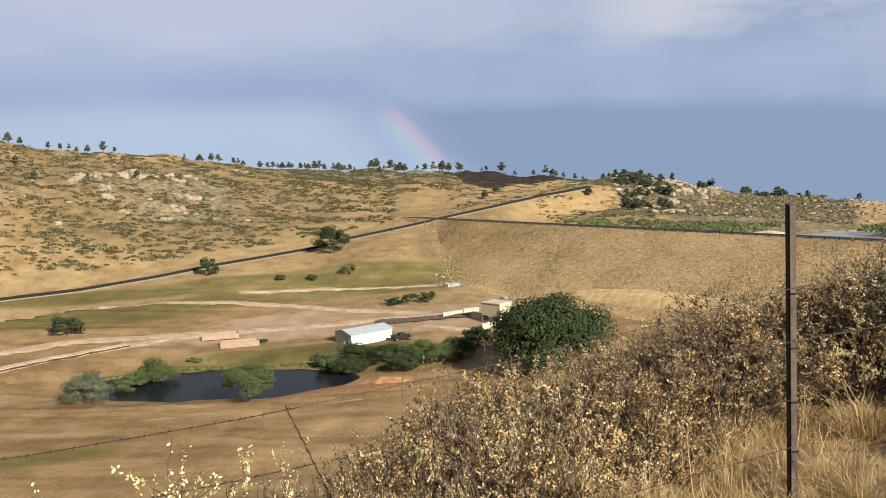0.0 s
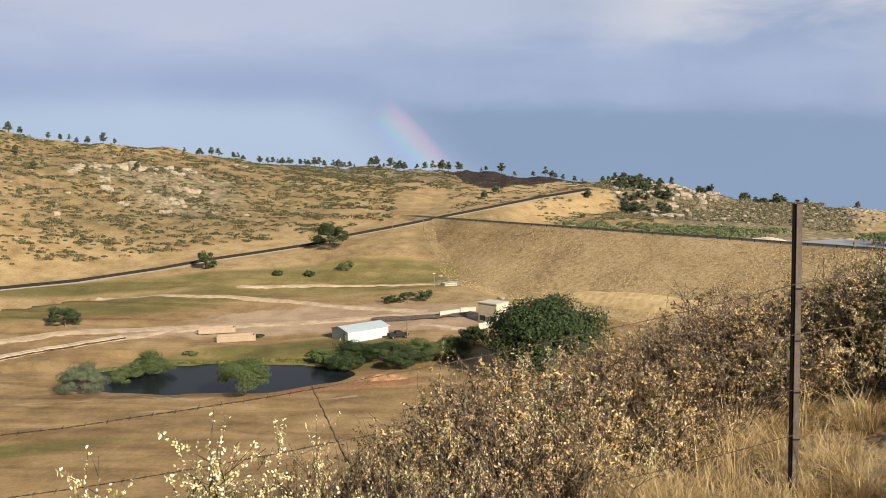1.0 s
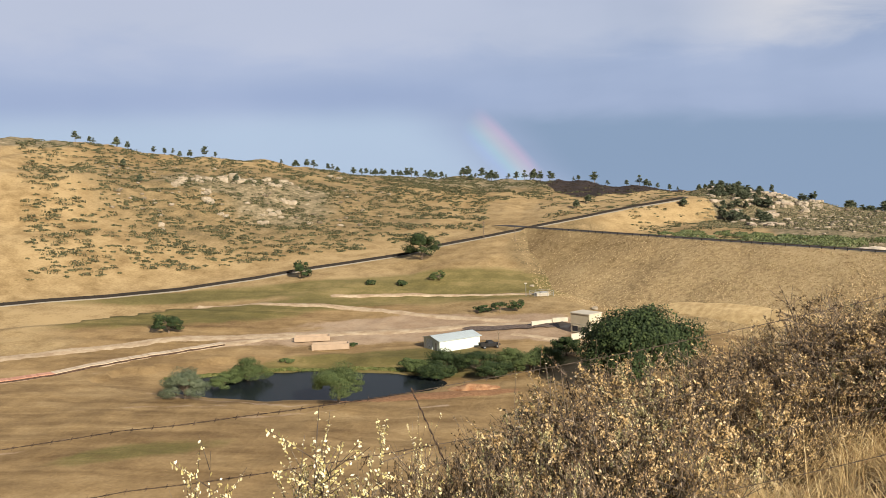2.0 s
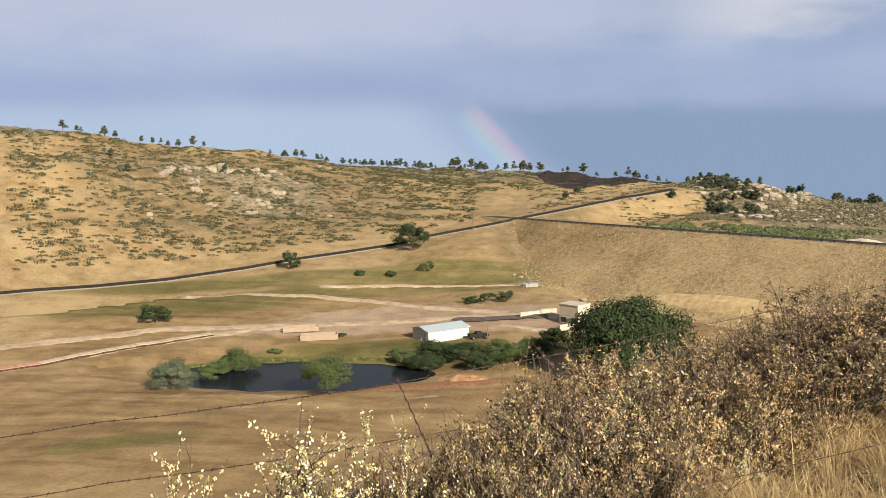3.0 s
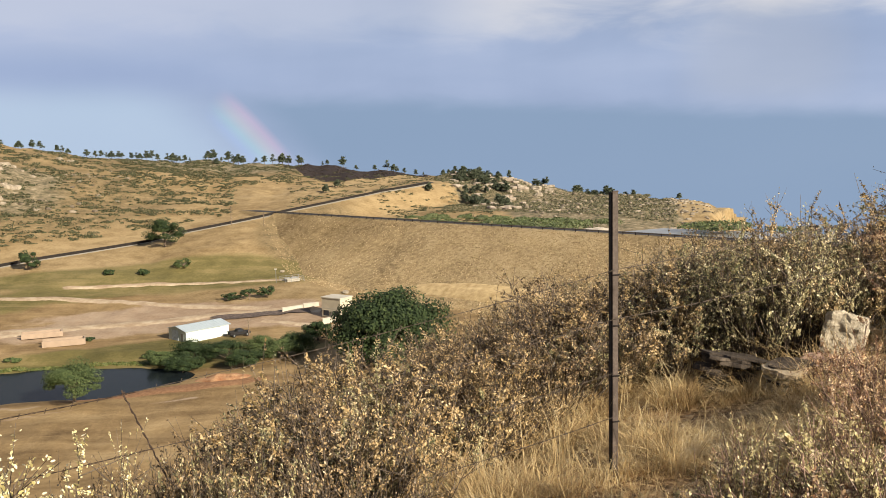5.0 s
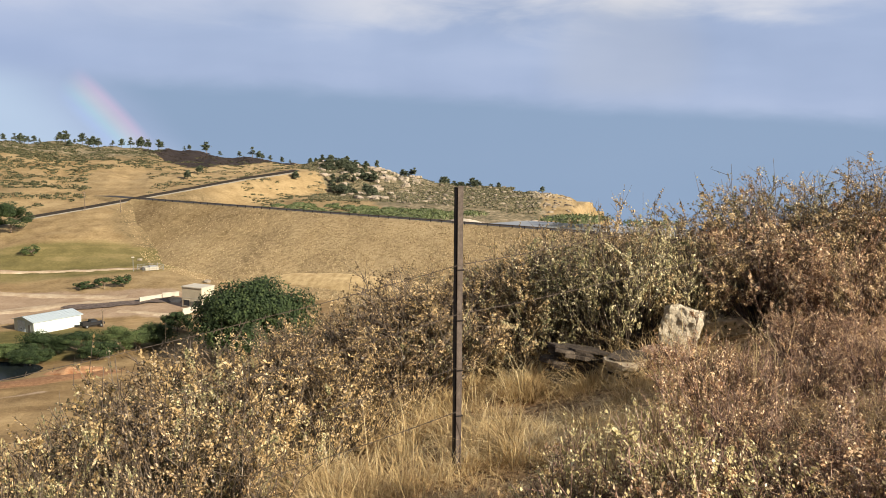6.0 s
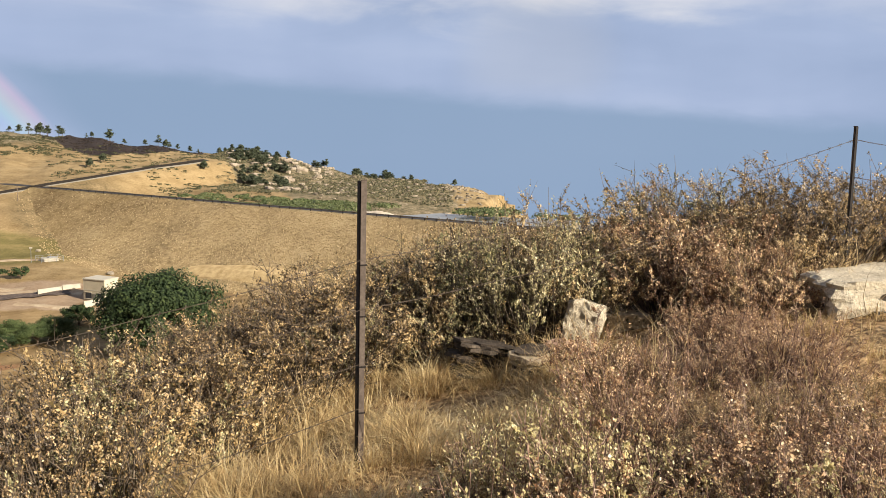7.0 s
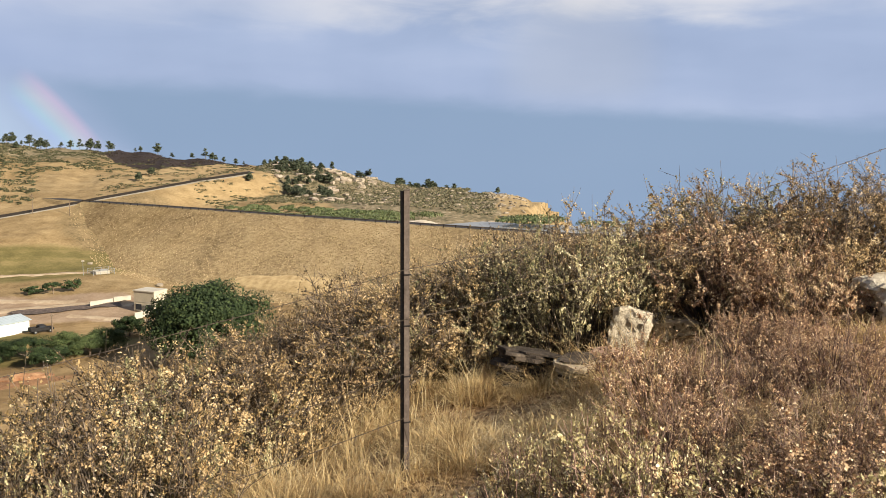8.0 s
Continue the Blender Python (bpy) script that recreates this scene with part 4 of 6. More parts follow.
place_thing(storage_bay((9.6, 3.4, 1.35), "pale block storage bay with reddish fill", PINKPANEL), -14.5, 244, 12)
place_thing(storage_bay((9.8, 3.4, 1.5), "pale block storage bay holding earth", TANBLOCK), -13.35, 234, 11)


def pickup():
    """Dark pickup truck."""
    ob = tagged(new("pickup_truck"), "black pickup truck parked beside the shed", "truck")
    bm = bmesh.new()
    box(bm, (5.4, 1.9, 0.62), (0, 0, 0.5), 0, 0.12)
    part("body", bm, DARKMETAL, ob)
    bm = bmesh.new()
    outline = [(-0.9, 1.1), (1.35, 1.1), (0.75, 1.85), (-0.7, 1.85)]
    a, b = [bm.verts.new((x, -0.82, z)) for x, z in outline], [bm.verts.new((x, 0.82, z)) for x, z in outline]
    bm.faces.new(a), bm.faces.new(b[::-1])
    for i in range(4):
        bm.faces.new((a[(i + 1) % 4], a[i], b[i], b[(i + 1) % 4]))
    bmesh.ops.bevel(bm, geom=bm.edges[:], offset=0.08, segments=2, affect="EDGES")
    cab = part("cab", bm, DARKMETAL, ob)
    for y in (-0.84, 0.84):
        part("window", one_box((1.3, 0.03, 0.45), (0.0, y, 1.25), 0, 0.01), DARKGLASS, cab)
    for y in (-0.9, 0.9):
        part("bed_side", one_box((1.9, 0.1, 0.35), (-1.75, y, 1.1), 0, 0.02), DARKMETAL, ob)
    part("tailgate", one_box((0.1, 1.8, 0.35), (-2.65, 0, 1.1), 0, 0.02), DARKMETAL, ob)
    for x in (-1.7, 1.75):
        for y in (-0.9, 0.9):
            bm = bmesh.new()
            bmesh.ops.create_cone(bm, cap_ends=True, segments=18, radius1=0.4, radius2=0.4, depth=0.28, matrix=Matrix.Translation((x, y, 0.4)) @ Matrix.Rotation(radians(90), 4, "X"))
            w = part("wheel", bm, RUBBER, ob)
            bm = bmesh.new()
            bmesh.ops.create_cone(bm, cap_ends=True, segments=14, radius1=0.22, radius2=0.2, depth=0.06, matrix=Matrix.Translation((x, y * 1.16, 0.4)) @ Matrix.Rotation(radians(90), 4, "X"))
            part("rim", bm, GREYMETAL, w)
    return ob


place_thing(pickup(), -3.05, 225.5, 25, 0.05)


def utility_pole(az, d, height, label):
    ob = tagged(new("utility_pole"), label, "pole", "poles")
    v, f = tube([(0, 0, -0.4), (0, 0, height)], [0.16, 0.11], 8)
    mesh_object("pole", v, f, BARK, ob)
    part("crossarm", one_box((1.6, 0.12, 0.14), (0, 0.1, height - 0.7), 0, 0.01), BARK, ob)
    return place_thing(ob, az, d, 30)


utility_pole(-2.45, 225, 4.6, "short wooden pole beside the parked truck")
utility_pole(-3.2, 356, 7.5, "thin wooden pole below the hillside road")
utility_pole(-1.2, 352, 5.5, "thin wooden pole on the slope")


def valve_box():
    """Fenced concrete box with a lamp standard."""
    ob = tagged(new("valve_enclosure"), "low fenced concrete valve box on the slope", "enclosure")
    part("box", one_box((4.2, 3.0, 1.0), (0, 0, 0), 0, 0.05), CONCRETE, ob)
    part("hatch", one_box((2.0, 1.6, 0.35), (0.6, 0, 1.0), 0, 0.04), GREYMETAL, ob)
    for x in (-3.2, -1.1, 1.1, 3.2):
        for y in (-2.4, 2.4):
            part("post", one_box((0.1, 0.1, 1.7), (x, y, 0)), GREYMETAL, ob)
    for z in (0.5, 1.0, 1.6):
        for y in (-2.4, 2.4):
            part("rail", one_box((6.4, 0.06, 0.06), (0, y, z)), GREYMETAL, ob)
        for x in (-3.2, 3.2):
            part("rail", one_box((0.06, 4.8, 0.06), (x, 0, z)), GREYMETAL, ob)
    return ob


place_thing(valve_box(), 0.4, 288, 20)


def lamp_mast(az, d, height):
    ob = tagged(new("lamp_mast"), "slim pale lamp mast beside the valve box", "lamp post")
    v, f = tube([(0, 0, 0), (0, 0, height)], [0.1, 0.07], 8)
    mesh_object("pole", v, f, GREYMETAL, ob)
    part("lamp_head", one_box((0.9, 0.3, 0.3), (0, 0, height), 0, 0.05), CONCRETE, ob)
    return place_thing(ob, az, d, 0)


lamp_mast(-0.6, 287, 4.2)


def gravel_pad(az, d, size, turn):
    bm = bmesh.new()
    bmesh.ops.create_grid(bm, x_segments=24, y_segments=10, size=0.5)
    x0, y0 = at_view(az, d)
    c, s = math.cos(radians(turn)), math.sin(radians(turn))
    for v in bm.verts:
        ex = 1 - 0.12 * (noise.noise(Vector((v.co.x * 6, v.co.y * 6, 1))) + 1)
        u, w = v.co.x * size[0] * ex, v.co.y * size[1] * ex
        x, y = x0 + u * c - w * s, y0 + u * s + w * c
        v.co = (x, y, float(land(x, y)) + 0.3)
    return tagged(part("pavement", bm, DARKPAD, None), "dark gravel apron in front of the valve house", "pavement", kind="structure")


gravel_pad(-1.6, 246, (30, 5.0), 3)


# ---- trees and bushes ----
def crown_points(rng, count, radii, clumps, spread=0.3, low=-0.55):
    """Leaf places in uneven clumps through an oval crown, and each leaf's way out of its clump."""
    c = unit(rng.normal(size=(clumps, 3)))
    c[:, 2] = np.where(c[:, 2] < low, -c[:, 2] * 0.6, c[:, 2])
    c *= rng.uniform(0.5, 0.9, (clumps, 1))
    which = rng.randint(0, clumps, count)
    size = rng.uniform(0.6, 1.3, clumps)
    way = unit(rng.normal(size=(count, 3)))
    off = way * rng.uniform(0.65, 1.0, (count, 1)) * spread * size[which][:, None] * (1, 1, 0.8)
    return (c[which] + off) * np.array(radii), c * np.array(radii), unit(way + 0.5 * unit(c[which]))


def broadleaf(name, seed, height, radii, leaf, count, mat, clumps=60, trunk_r=0.35, parts=("trunk", "crown")):
    """Tapered trunk with limbs that reach into a leafy, uneven crown."""
    rng = np.random.RandomState(seed)
    ob = new(name)
    mid = height - radii[2]
    places, centres, outward = crown_points(rng, count, radii, clumps)
    places = places + (0, 0, mid)
    places[:, 2] = np.maximum(places[:, 2], rng.uniform(0.1, 0.8, count))
    v, f = faced_leaves(rng, places, leaf * 1.15, leaf * 0.8, outward + 0.25 * LIGHTWARD, 0.35)
    pieces = [tube([(0, 0, -0.4), (0.1 * trunk_r, 0.1, mid * 0.4), (0.3 * trunk_r, -0.2 * trunk_r, mid)], [trunk_r, trunk_r * 0.75, trunk_r * 0.45], 8)]
    for c in centres[:: max(1, clumps // 14)]:
        tip = Vector(c) * 0.8 + Vector((0, 0, mid))
        root = Vector((0, 0, max(0.3, mid * rng.uniform(0.3, 0.9))))
        bend = root.lerp(tip, 0.5) + Vector((0, 0, 0.08 * height))
        pieces.append(tube([root, bend, tip], [trunk_r * 0.4, trunk_r * 0.25, trunk_r * 0.07], 5))
    tv, tf = joined(pieces)
    mesh_object(parts[0], tv, tf, BARK, ob)
    mesh_object(parts[1], v, f, mat, ob)
    return ob


def pine(seed, height, wide):
    """Ponderosa pine: bare lower trunk and clumped needle tufts on short limbs."""
    rng = np.random.RandomState(seed)
    ob = new("pine_tree")
    lean = rng.uniform(-0.03, 0.03, 2)
    stem = [(lean[0] * h, lean[1] * h, h) for h in np.linspace(-0.5, height, 5)]
    pieces = [tube(stem, [0.2, 0.17, 0.13, 0.09, 0.03], 6)]
    places = []
    for _ in range(rng.randint(15, 22)):
        h = height * rng.uniform(0.34, 1.0)
        q = rng.uniform(0, 6.28)
        reach = wide * min(1.0, 0.12 + 1.5 * (1 - h / height)) * rng.uniform(0.3, 1.0)
        tip = np.array([math.cos(q) * reach + lean[0] * h, math.sin(q) * reach + lean[1] * h, h + 0.15 * reach])
        pieces.append(tube([(lean[0] * h, lean[1] * h, h), tip], [0.05, 0.015], 4))
        k = rng.randint(30, 55)
        places.append(tip + rng.normal(size=(k, 3)) * (0.2 * wide, 0.2 * wide, 0.24) * rng.uniform(0.5, 1.5))
    v, f = leaf_quads(rng, np.concatenate(places), 0.7, 0.42)
    tv, tf = joined(pieces)
    mesh_object("trunk", tv, tf, BARK, ob)
    mesh_object("crown", v, f, PINE, ob)
    return ob


def tree_at(ob, az, d, label, category, group="", turn=0.0, lift=-0.1, size=1.0):
    tagged(ob, label, category, group)
    ob.location = spot(az, d, lift)
    ob.rotation_euler = (0, 0, turn)
    ob.scale = (size,) * 3
    return ob


tree_at(broadleaf("tree", 31, 16.6, (12.9, 11, 9.0), 0.46, 42000, COTTONWOOD, 120, 0.6), 6.55, 186, "large dark green cottonwood with a dense rounded crown", "tree")
tree_at(broadleaf("tree", 32, 11.0, (7.2, 6.0, 5.4), 0.34, 10000, COTTONWOOD, 45, 0.35), -7.25, 335, "dark green tree at the edge of the hillside road", "tree")
tree_at(broadleaf("tree", 33, 8.3, (6.2, 5.4, 4.2), 0.22, 18000, WILLOW, 46, 0.35), -13.0, 181, "light green willow leaning over the pond edge", "tree")
for seed, az, d, h, r, label in ((34, -5.9, 207, 4.9, (5.6, 4.2, 2.7), "dark green tree at the head of the pond"), (35, -3.8, 203, 5.0, (5.8, 4.2, 2.8), "dark green tree at the head of the pond"),
                                 (36, -1.6, 202, 4.4, (4.4, 3.6, 2.4), "green tree beside the pond outlet"), (37, 0.6, 203, 4.8, (5.0, 3.8, 2.6), "green tree beside the pond outlet"),
                                 (30, -2.8, 196, 4.2, (4.4, 3.2, 2.3), "dark green tree overhanging the pond"), (25, -7.8, 208, 3.2, (3.8, 2.8, 1.8), "low green tree on the pond bank"), (26, -6.6, 201, 4.0, (4.6, 3.2, 2.2), "dark green tree overhanging the pond"), (27, -0.4, 199, 4.2, (4.6, 3.4, 2.3), "green tree beside the pond outlet"), (29, 1.9, 214, 4.6, (4.0, 3.4, 2.5), "green tree near the large cottonwood")):
    tree_at(broadleaf("tree", seed, h * 1.1, (r[0], r[1], r[2] * 1.12), 0.21, 11000, WILLOW if seed in (36, 37, 27, 25) else COTTONWOOD, 44, 0.28), az, d, label, "tree", "trees round the pond")
tree_at(broadleaf("tree", 38, 6.8, (5.2, 4.6, 3.9), 0.2, 15000, OLIVE, 40, 0.25), -22.6, 196, "silvery green olive tree at the pond's end", "tree", "trees round the pond")
tree_at(broadleaf("tree", 39, 6.4, (5.6, 4.4, 3.5), 0.2, 15000, WILLOW, 40, 0.25), -18.7, 212, "green willow on the far pond bank", "tree", "trees round the pond")
tree_at(broadleaf("tree", 40, 4.2, (4.4, 3.6, 2.4), 0.2, 8000, WILLOW, 26, 0.2), -20.3, 209, "low green willow on the pond bank", "tree", "trees round the pond")
tree_at(broadleaf("tree", 41, 6.0, (5.0, 4.2, 3.2), 0.3, 6000, COTTONWOOD, 30, 0.25), -23.3, 261, "round dark green tree standing alone in the field", "tree")
tree_at(broadleaf("bush", 42, 6.8, (4.2, 3.6, 3.6), 0.4, 3000, COTTONWOOD, 24, 0.2, ("stem", "crown")), -15.0, 320, "round dark green bush below the road", "bush", "bushes in the meadow")
for seed, az, d, h, r in ((43, -6.15, 308, 3.4, (3.8, 3.0, 2.0)), (44, -8.65, 305, 2.2, (2.2, 2.0, 1.4)), (45, -10.6, 306, 2.2, (1.8, 1.6, 1.3)), (46, -3.4, 267, 2.8, (2.8, 2.2, 1.6)),
                          (47, -2.3, 265.5, 4.0, (3.4, 2.4, 1.9)), (48, -1.15, 266, 4.0, (3.0, 2.4, 1.9)), (49, -16.2, 224, 1.4, (2.0, 1.2, 0.9)), (50, -12.0, 236, 1.2, (1.8, 1.0, 0.7)), (51, -8.2, 214, 2.0, (3.0, 1.6, 1.2))):
    tree_at(broadleaf("bush", seed, h, r, 0.38, 900, WILLOW if seed in (43, 49, 51) else COTTONWOOD, 18, 0.12, ("stem", "crown")), az, d, "low dark green bush in the meadow grass", "bush", "bushes in the meadow")


def ridge_distance(az):
    return float(curve(az, [-30, -21, -12, -4, 3, 9.3, 11.5, 14, 18, 27, 30], [510, 520, 540, 560, 580, 600, 530, 510, 500, 490, 480]))


PINE_SIZES = ((7.0, 2.4), (5.4, 2.1), (7.8, 2.5), (4.2, 1.7), (6.2, 2.3))
pines = [pine(60 + k, h, w) for k, (h, w) in enumerate(PINE_SIZES)]
for p in pines:
    tagged(p, "dark ponderosa pine standing on the ridge line", "tree", "pines on the ridge")
spread = random.Random(5)
# azimuth and height of each pine, along the ridge over the road and along the burnt crest
ridge_pines = ((-27.9, 5.1), (-27.1, 2.9), (-26.9, 2.5), (-25.6, 4.3), (-25.0, 3.7), (-23.5, 3.4), (-22.9, 2.9), (-22.4, 3.0), (-22.0, 2.5), (-21.4, 3.9), (-20.5, 5.5), (-19.9, 2.4), (-15.9, 2.7), (-15.0, 3.6), (-14.3, 4.3), (-13.9, 4.4),
               (-13.0, 3.3), (-12.7, 3.5), (-12.4, 2.3), (-11.4, 4.3), (-10.9, 3.6), (-10.6, 3.4), (-10.3, 2.9), (-10.0, 3.5), (-9.6, 3.9), (-9.4, 2.9), (-8.9, 3.5), (-8.6, 3.6), (-8.4, 2.9), (-8.0, 5.2), (-7.7, 5.2), (-7.4, 3.6))
crest_pines = ((-6.8, 4.3), (-6.5, 4.5), (-6.3, 4.1), (-6.1, 3.6), (-5.8, 3.6), (-5.5, 2.2), (-4.4, 4.5), (-4.1, 6.2), (-3.6, 2.4), (-3.2, 6.0), (-2.9, 4.7), (-2.6, 5.6), (-2.3, 4.7), (-1.5, 2.9), (-1.0, 4.5), (-0.5, 5.8), (0.1, 6.0), (0.5, 5.7), (1.1, 5.6), (1.3, 3.9),
               (2.6, 2.4), (2.9, 2.4), (3.9, 6.8), (4.7, 3.0), (5.9, 3.2), (6.7, 6.3), (7.1, 4.1), (7.3, 3.5), (7.8, 3.6), (8.5, 3.6), (9.0, 2.2))
for k, (az, high) in enumerate(ridge_pines + crest_pines):
    src = pines[k % 5]
    size = (high + 0.6) / PINE_SIZES[k % 5][0]
    m = Matrix.Translation(spot(az, ridge_distance(az) - 2, -0.2)) @ Matrix.Rotation(spread.uniform(0, 6.28), 4, "Z") @ Matrix.Diagonal((size, size, size, 1))
    o = src if k < 5 else copy_thing(src, m)
    o.matrix_basis = m
for k in range(120):
    az = spread.triangular(10.2, 15.2, 12.6) if k < 92 else spread.choice((spread.uniform(18.6, 22.5), spread.uniform(15.5, 25.5)))
    foot = float(curve(az, [10.2, 11, 12, 13.5, 15.2], [470, 430, 392, 368, 372]))
    d = foot + (ridge_distance(az) - foot) * spread.random() ** 0.8 if k < 92 else ridge_distance(az) - spread.uniform(0, 8)
    o = copy_thing(pines[(1, 3, 4)[k % 3]], Matrix())
    o.matrix_basis = Matrix.Translation(spot(az, d, -0.3)) @ Matrix.Rotation(spread.uniform(0, 6.28), 4, "Z") @ Matrix.Diagonal((*(spread.uniform(0.55, 1.0),) * 2, spread.uniform(0.5, 0.95), 1))
    tagged(o, "squat dark pine on the rocky knoll", "tree", "pines on the knoll")
for az, d in ((9.35, 412), (2.76, 421), (3.5, 438), (-25.3, 464), (-24.4, 438), (-18.7, 452), (-3.9, 540)):
    o = copy_thing(pines[3], Matrix())
    o.matrix_basis = Matrix.Translation(spot(az, d, -0.3)) @ Matrix.Diagonal((1.0, 1.0, 0.9, 1))
    tagged(o, "lone dark juniper on the dry slope", "tree", "junipers on the slope")


def scatter_scrub(name, seed, spots, size, leaf, mat, label, per=30):
    """Low scrub: many rounded mats of leaves in one mesh, drawn out along the slope."""
    rng = np.random.RandomState(seed)
    k = len(spots)
    s = (0.45 + 1.3 * rng.uniform(0, 1, k) ** 2.2) * size
    which = np.repeat(np.arange(k), per)
    way = unit(rng.normal(size=(k * per, 3)))
    way[:, 2] = np.abs(way[:, 2])
    off = way * rng.uniform(0.6, 1.0, (k * per, 1)) * (1, 1, 0.7)
    stretch = np.stack([rng.uniform(1.0, 2.4, k), rng.uniform(0.7, 1.2, k), rng.uniform(0.55, 1.0, k)], 1)
    places = spots[which] + off * s[which][:, None] * stretch[which]
    v, f = faced_leaves(rng, places, leaf * 1.2, leaf * 0.9, way, 0.3)
    ob = mesh_object(name, v, f, mat)
    return tagged(ob, label, "scrub", kind="stuff")


def hill_spots(seed, count, az0, az1, d_low, d_high, thin=0.0, scale=30, spread=0.5):
    rng = np.random.RandomState(seed)
    az = rng.uniform(az0, az1, count * 3)
    lo, hi = np.array([d_low(a) for a in az]), np.array([d_high(a) for a in az])
    d = lo + (hi - lo) * rng.uniform(0, 1, count * 3)
    x, y = d * np.sin(np.radians(az)), d * np.cos(np.radians(az))
    keep = wavy(x, y, scale, seed, 3) + rng.uniform(-spread, spread, count * 3) > thin
    x, y = x[keep][:count], y[keep][:count]
    return np.stack([x, y, land(x, y)], 1)


scatter_scrub("hillside_scrub", 71, hill_spots(71, 2900, -31, -3, lambda a: road_point(a) + 20, lambda a: ridge_distance(a) - 4, 0.3, 26, 1.1), 1.45, 0.55, SAGE, "low grey-green scrub dotted over the dry hillside", 38)
scatter_scrub("hillside_scrub", 72, hill_spots(72, 1300, -10, 1.2, lambda a: road_point(a) + 0.45 * (ridge_distance(a) - road_point(a)), lambda a: ridge_distance(a), 0.1), 0.9, 0.5, SAGE, "dense brown-green scrub along the upper slope", 20)
scatter_scrub("hillside_scrub", 76, hill_spots(76, 420, 0.5, 11.5, lambda a: road_point(min(a, 9.3)) + 8, lambda a: ridge_distance(a) - 60, 0.15, 26), 1.0, 0.45, SAGE, "sparse scrub on the golden slope over the road", 26)
scatter_scrub("hillside_scrub", 77, hill_spots(77, 520, 6.0, 13.5, lambda a: 318 + 4 * max(0, 9 - a), lambda a: 405, 0.1, 20), 0.8, 0.42, SAGE, "sparse scrub on the slope under the rocky knoll", 24)
CHAR = leaf_material("charred_scrub_leaf", [(0.0, (0.012, 0.010, 0.009)), (0.7, (0.04, 0.03, 0.026)), (1.0, (0.09, 0.065, 0.05))], 0.9, 0.05)
scatter_scrub("charred_scrub", 78, hill_spots(78, 700, 0.2, 9.2, lambda a: float(curve(a, [0.3, 1.6, 2.8, 4.3, 6.3, 8, 9.4], [555, 498, 474, 476, 506, 538, 574])), lambda a: ridge_distance(a), -0.2, 16), 0.7, 0.4, CHAR, "blackened scrub on the burnt ridge", 18)
SLOPE = leaf_material("dull_slope_scrub_leaf", [(0.0, (0.05, 0.055, 0.03)), (0.5, (0.125, 0.12, 0.066)), (0.85, (0.21, 0.185, 0.11)), (1.0, (0.31, 0.25, 0.16))], 0.7, 0.1)
scatter_scrub("hillside_scrub", 73, hill_spots(73, 4200, 10.2, 24.8, lambda a: 372 - 3.0 * (a - 10) + 60 * max(0, a - 24.6), lambda a: ridge_distance(a) - 1, -0.35, 18), 0.9, 0.45, SLOPE, "scrub on the rocky slope behind the dam", 20)
SHORE = leaf_material("shore_willow_leaf", [(0.0, (0.06, 0.085, 0.03)), (0.5, (0.115, 0.145, 0.055)), (1.0, (0.19, 0.215, 0.10))])
shore = np.random.RandomState(74)
t = shore.uniform(-246, -163, 170)
off = 9 + 30 * shore.uniform(0, 1, 170) ** 1.3
xy = np.array([dam_place(a, -b) for a, b in zip(t, off)])
scatter_scrub("shore_thicket", 74, np.column_stack([xy, np.full(170, CREST - 1.0)]), 2.0, 0.5, SHORE, "bright green thicket along the reservoir shore", 120)
t = np.concatenate([shore.uniform(-140, -122, 34), shore.uniform(-112, -100, 8)])
xy = np.array([dam_place(a, -b) for a, b in zip(t, shore.uniform(34, 52, 42))])
scatter_scrub("shore_thicket", 75, np.column_stack([xy, np.full(42, -26.2)]), 2.4, 0.55, SHORE, "bright green thicket along the reservoir shore", 120)


# ---- rock outcrops ----
def boulder_mesh(rng, size, squash=0.7):
    bm = bmesh.new()
    bmesh.ops.create_icosphere(bm, subdivisions=2, radius=1.0)
    shift = Vector(rng.uniform(-9, 9, 3))
    for v in bm.verts:
        k = 1 + 0.6 * noise.noise(v.co * 1.1 + shift) + 0.35 * noise.noise(v.co * 2.6 + shift)
        v.co = Vector((max(-0.95, min(0.8, v.co.x * k)), max(-0.75, min(0.95, v.co.y * k)), max(-0.6, min(0.75, v.co.z * k)))) * size
        v.co.z *= squash
    return bm


rock_rng = np.random.RandomState(8)
boulders = []
for k in range(4):
    ob = part("boulder", boulder_mesh(rock_rng, 1.0), CLIFF, None)
    boulders.append(tagged(ob, "pale weathered boulder on the dry hillside", "boulder", "hillside boulders"))
dark_boulder = part("boulder", boulder_mesh(rock_rng, 1.0), DARKCLIFF, None)
tagged(dark_boulder, "grey weathered boulder on the rocky knoll", "boulder", "hillside boulders")
dark_boulder.matrix_basis = Matrix.Translation(spot(12.0, 480, 0.2)) @ Matrix.Diagonal((2, 1.8, 1.6, 1))


def rock_at(az, d, size, flat=0.8, dark=False, used=[0]):
    k = used[0]
    used[0] += 1
    src = boulders[k % 4]
    o = copy_thing(dark_boulder, Matrix()) if dark else src if k < 4 else copy_thing(src, Matrix())
    o.matrix_basis = Matrix.Translation(spot(az, d, 0.15 * size)) @ Matrix.Rotation(rock_rng.uniform(0, 6.28), 4, "Z") @ Matrix.Diagonal((size * rock_rng.uniform(0.9, 1.5), size, size * flat, 1))
    return o


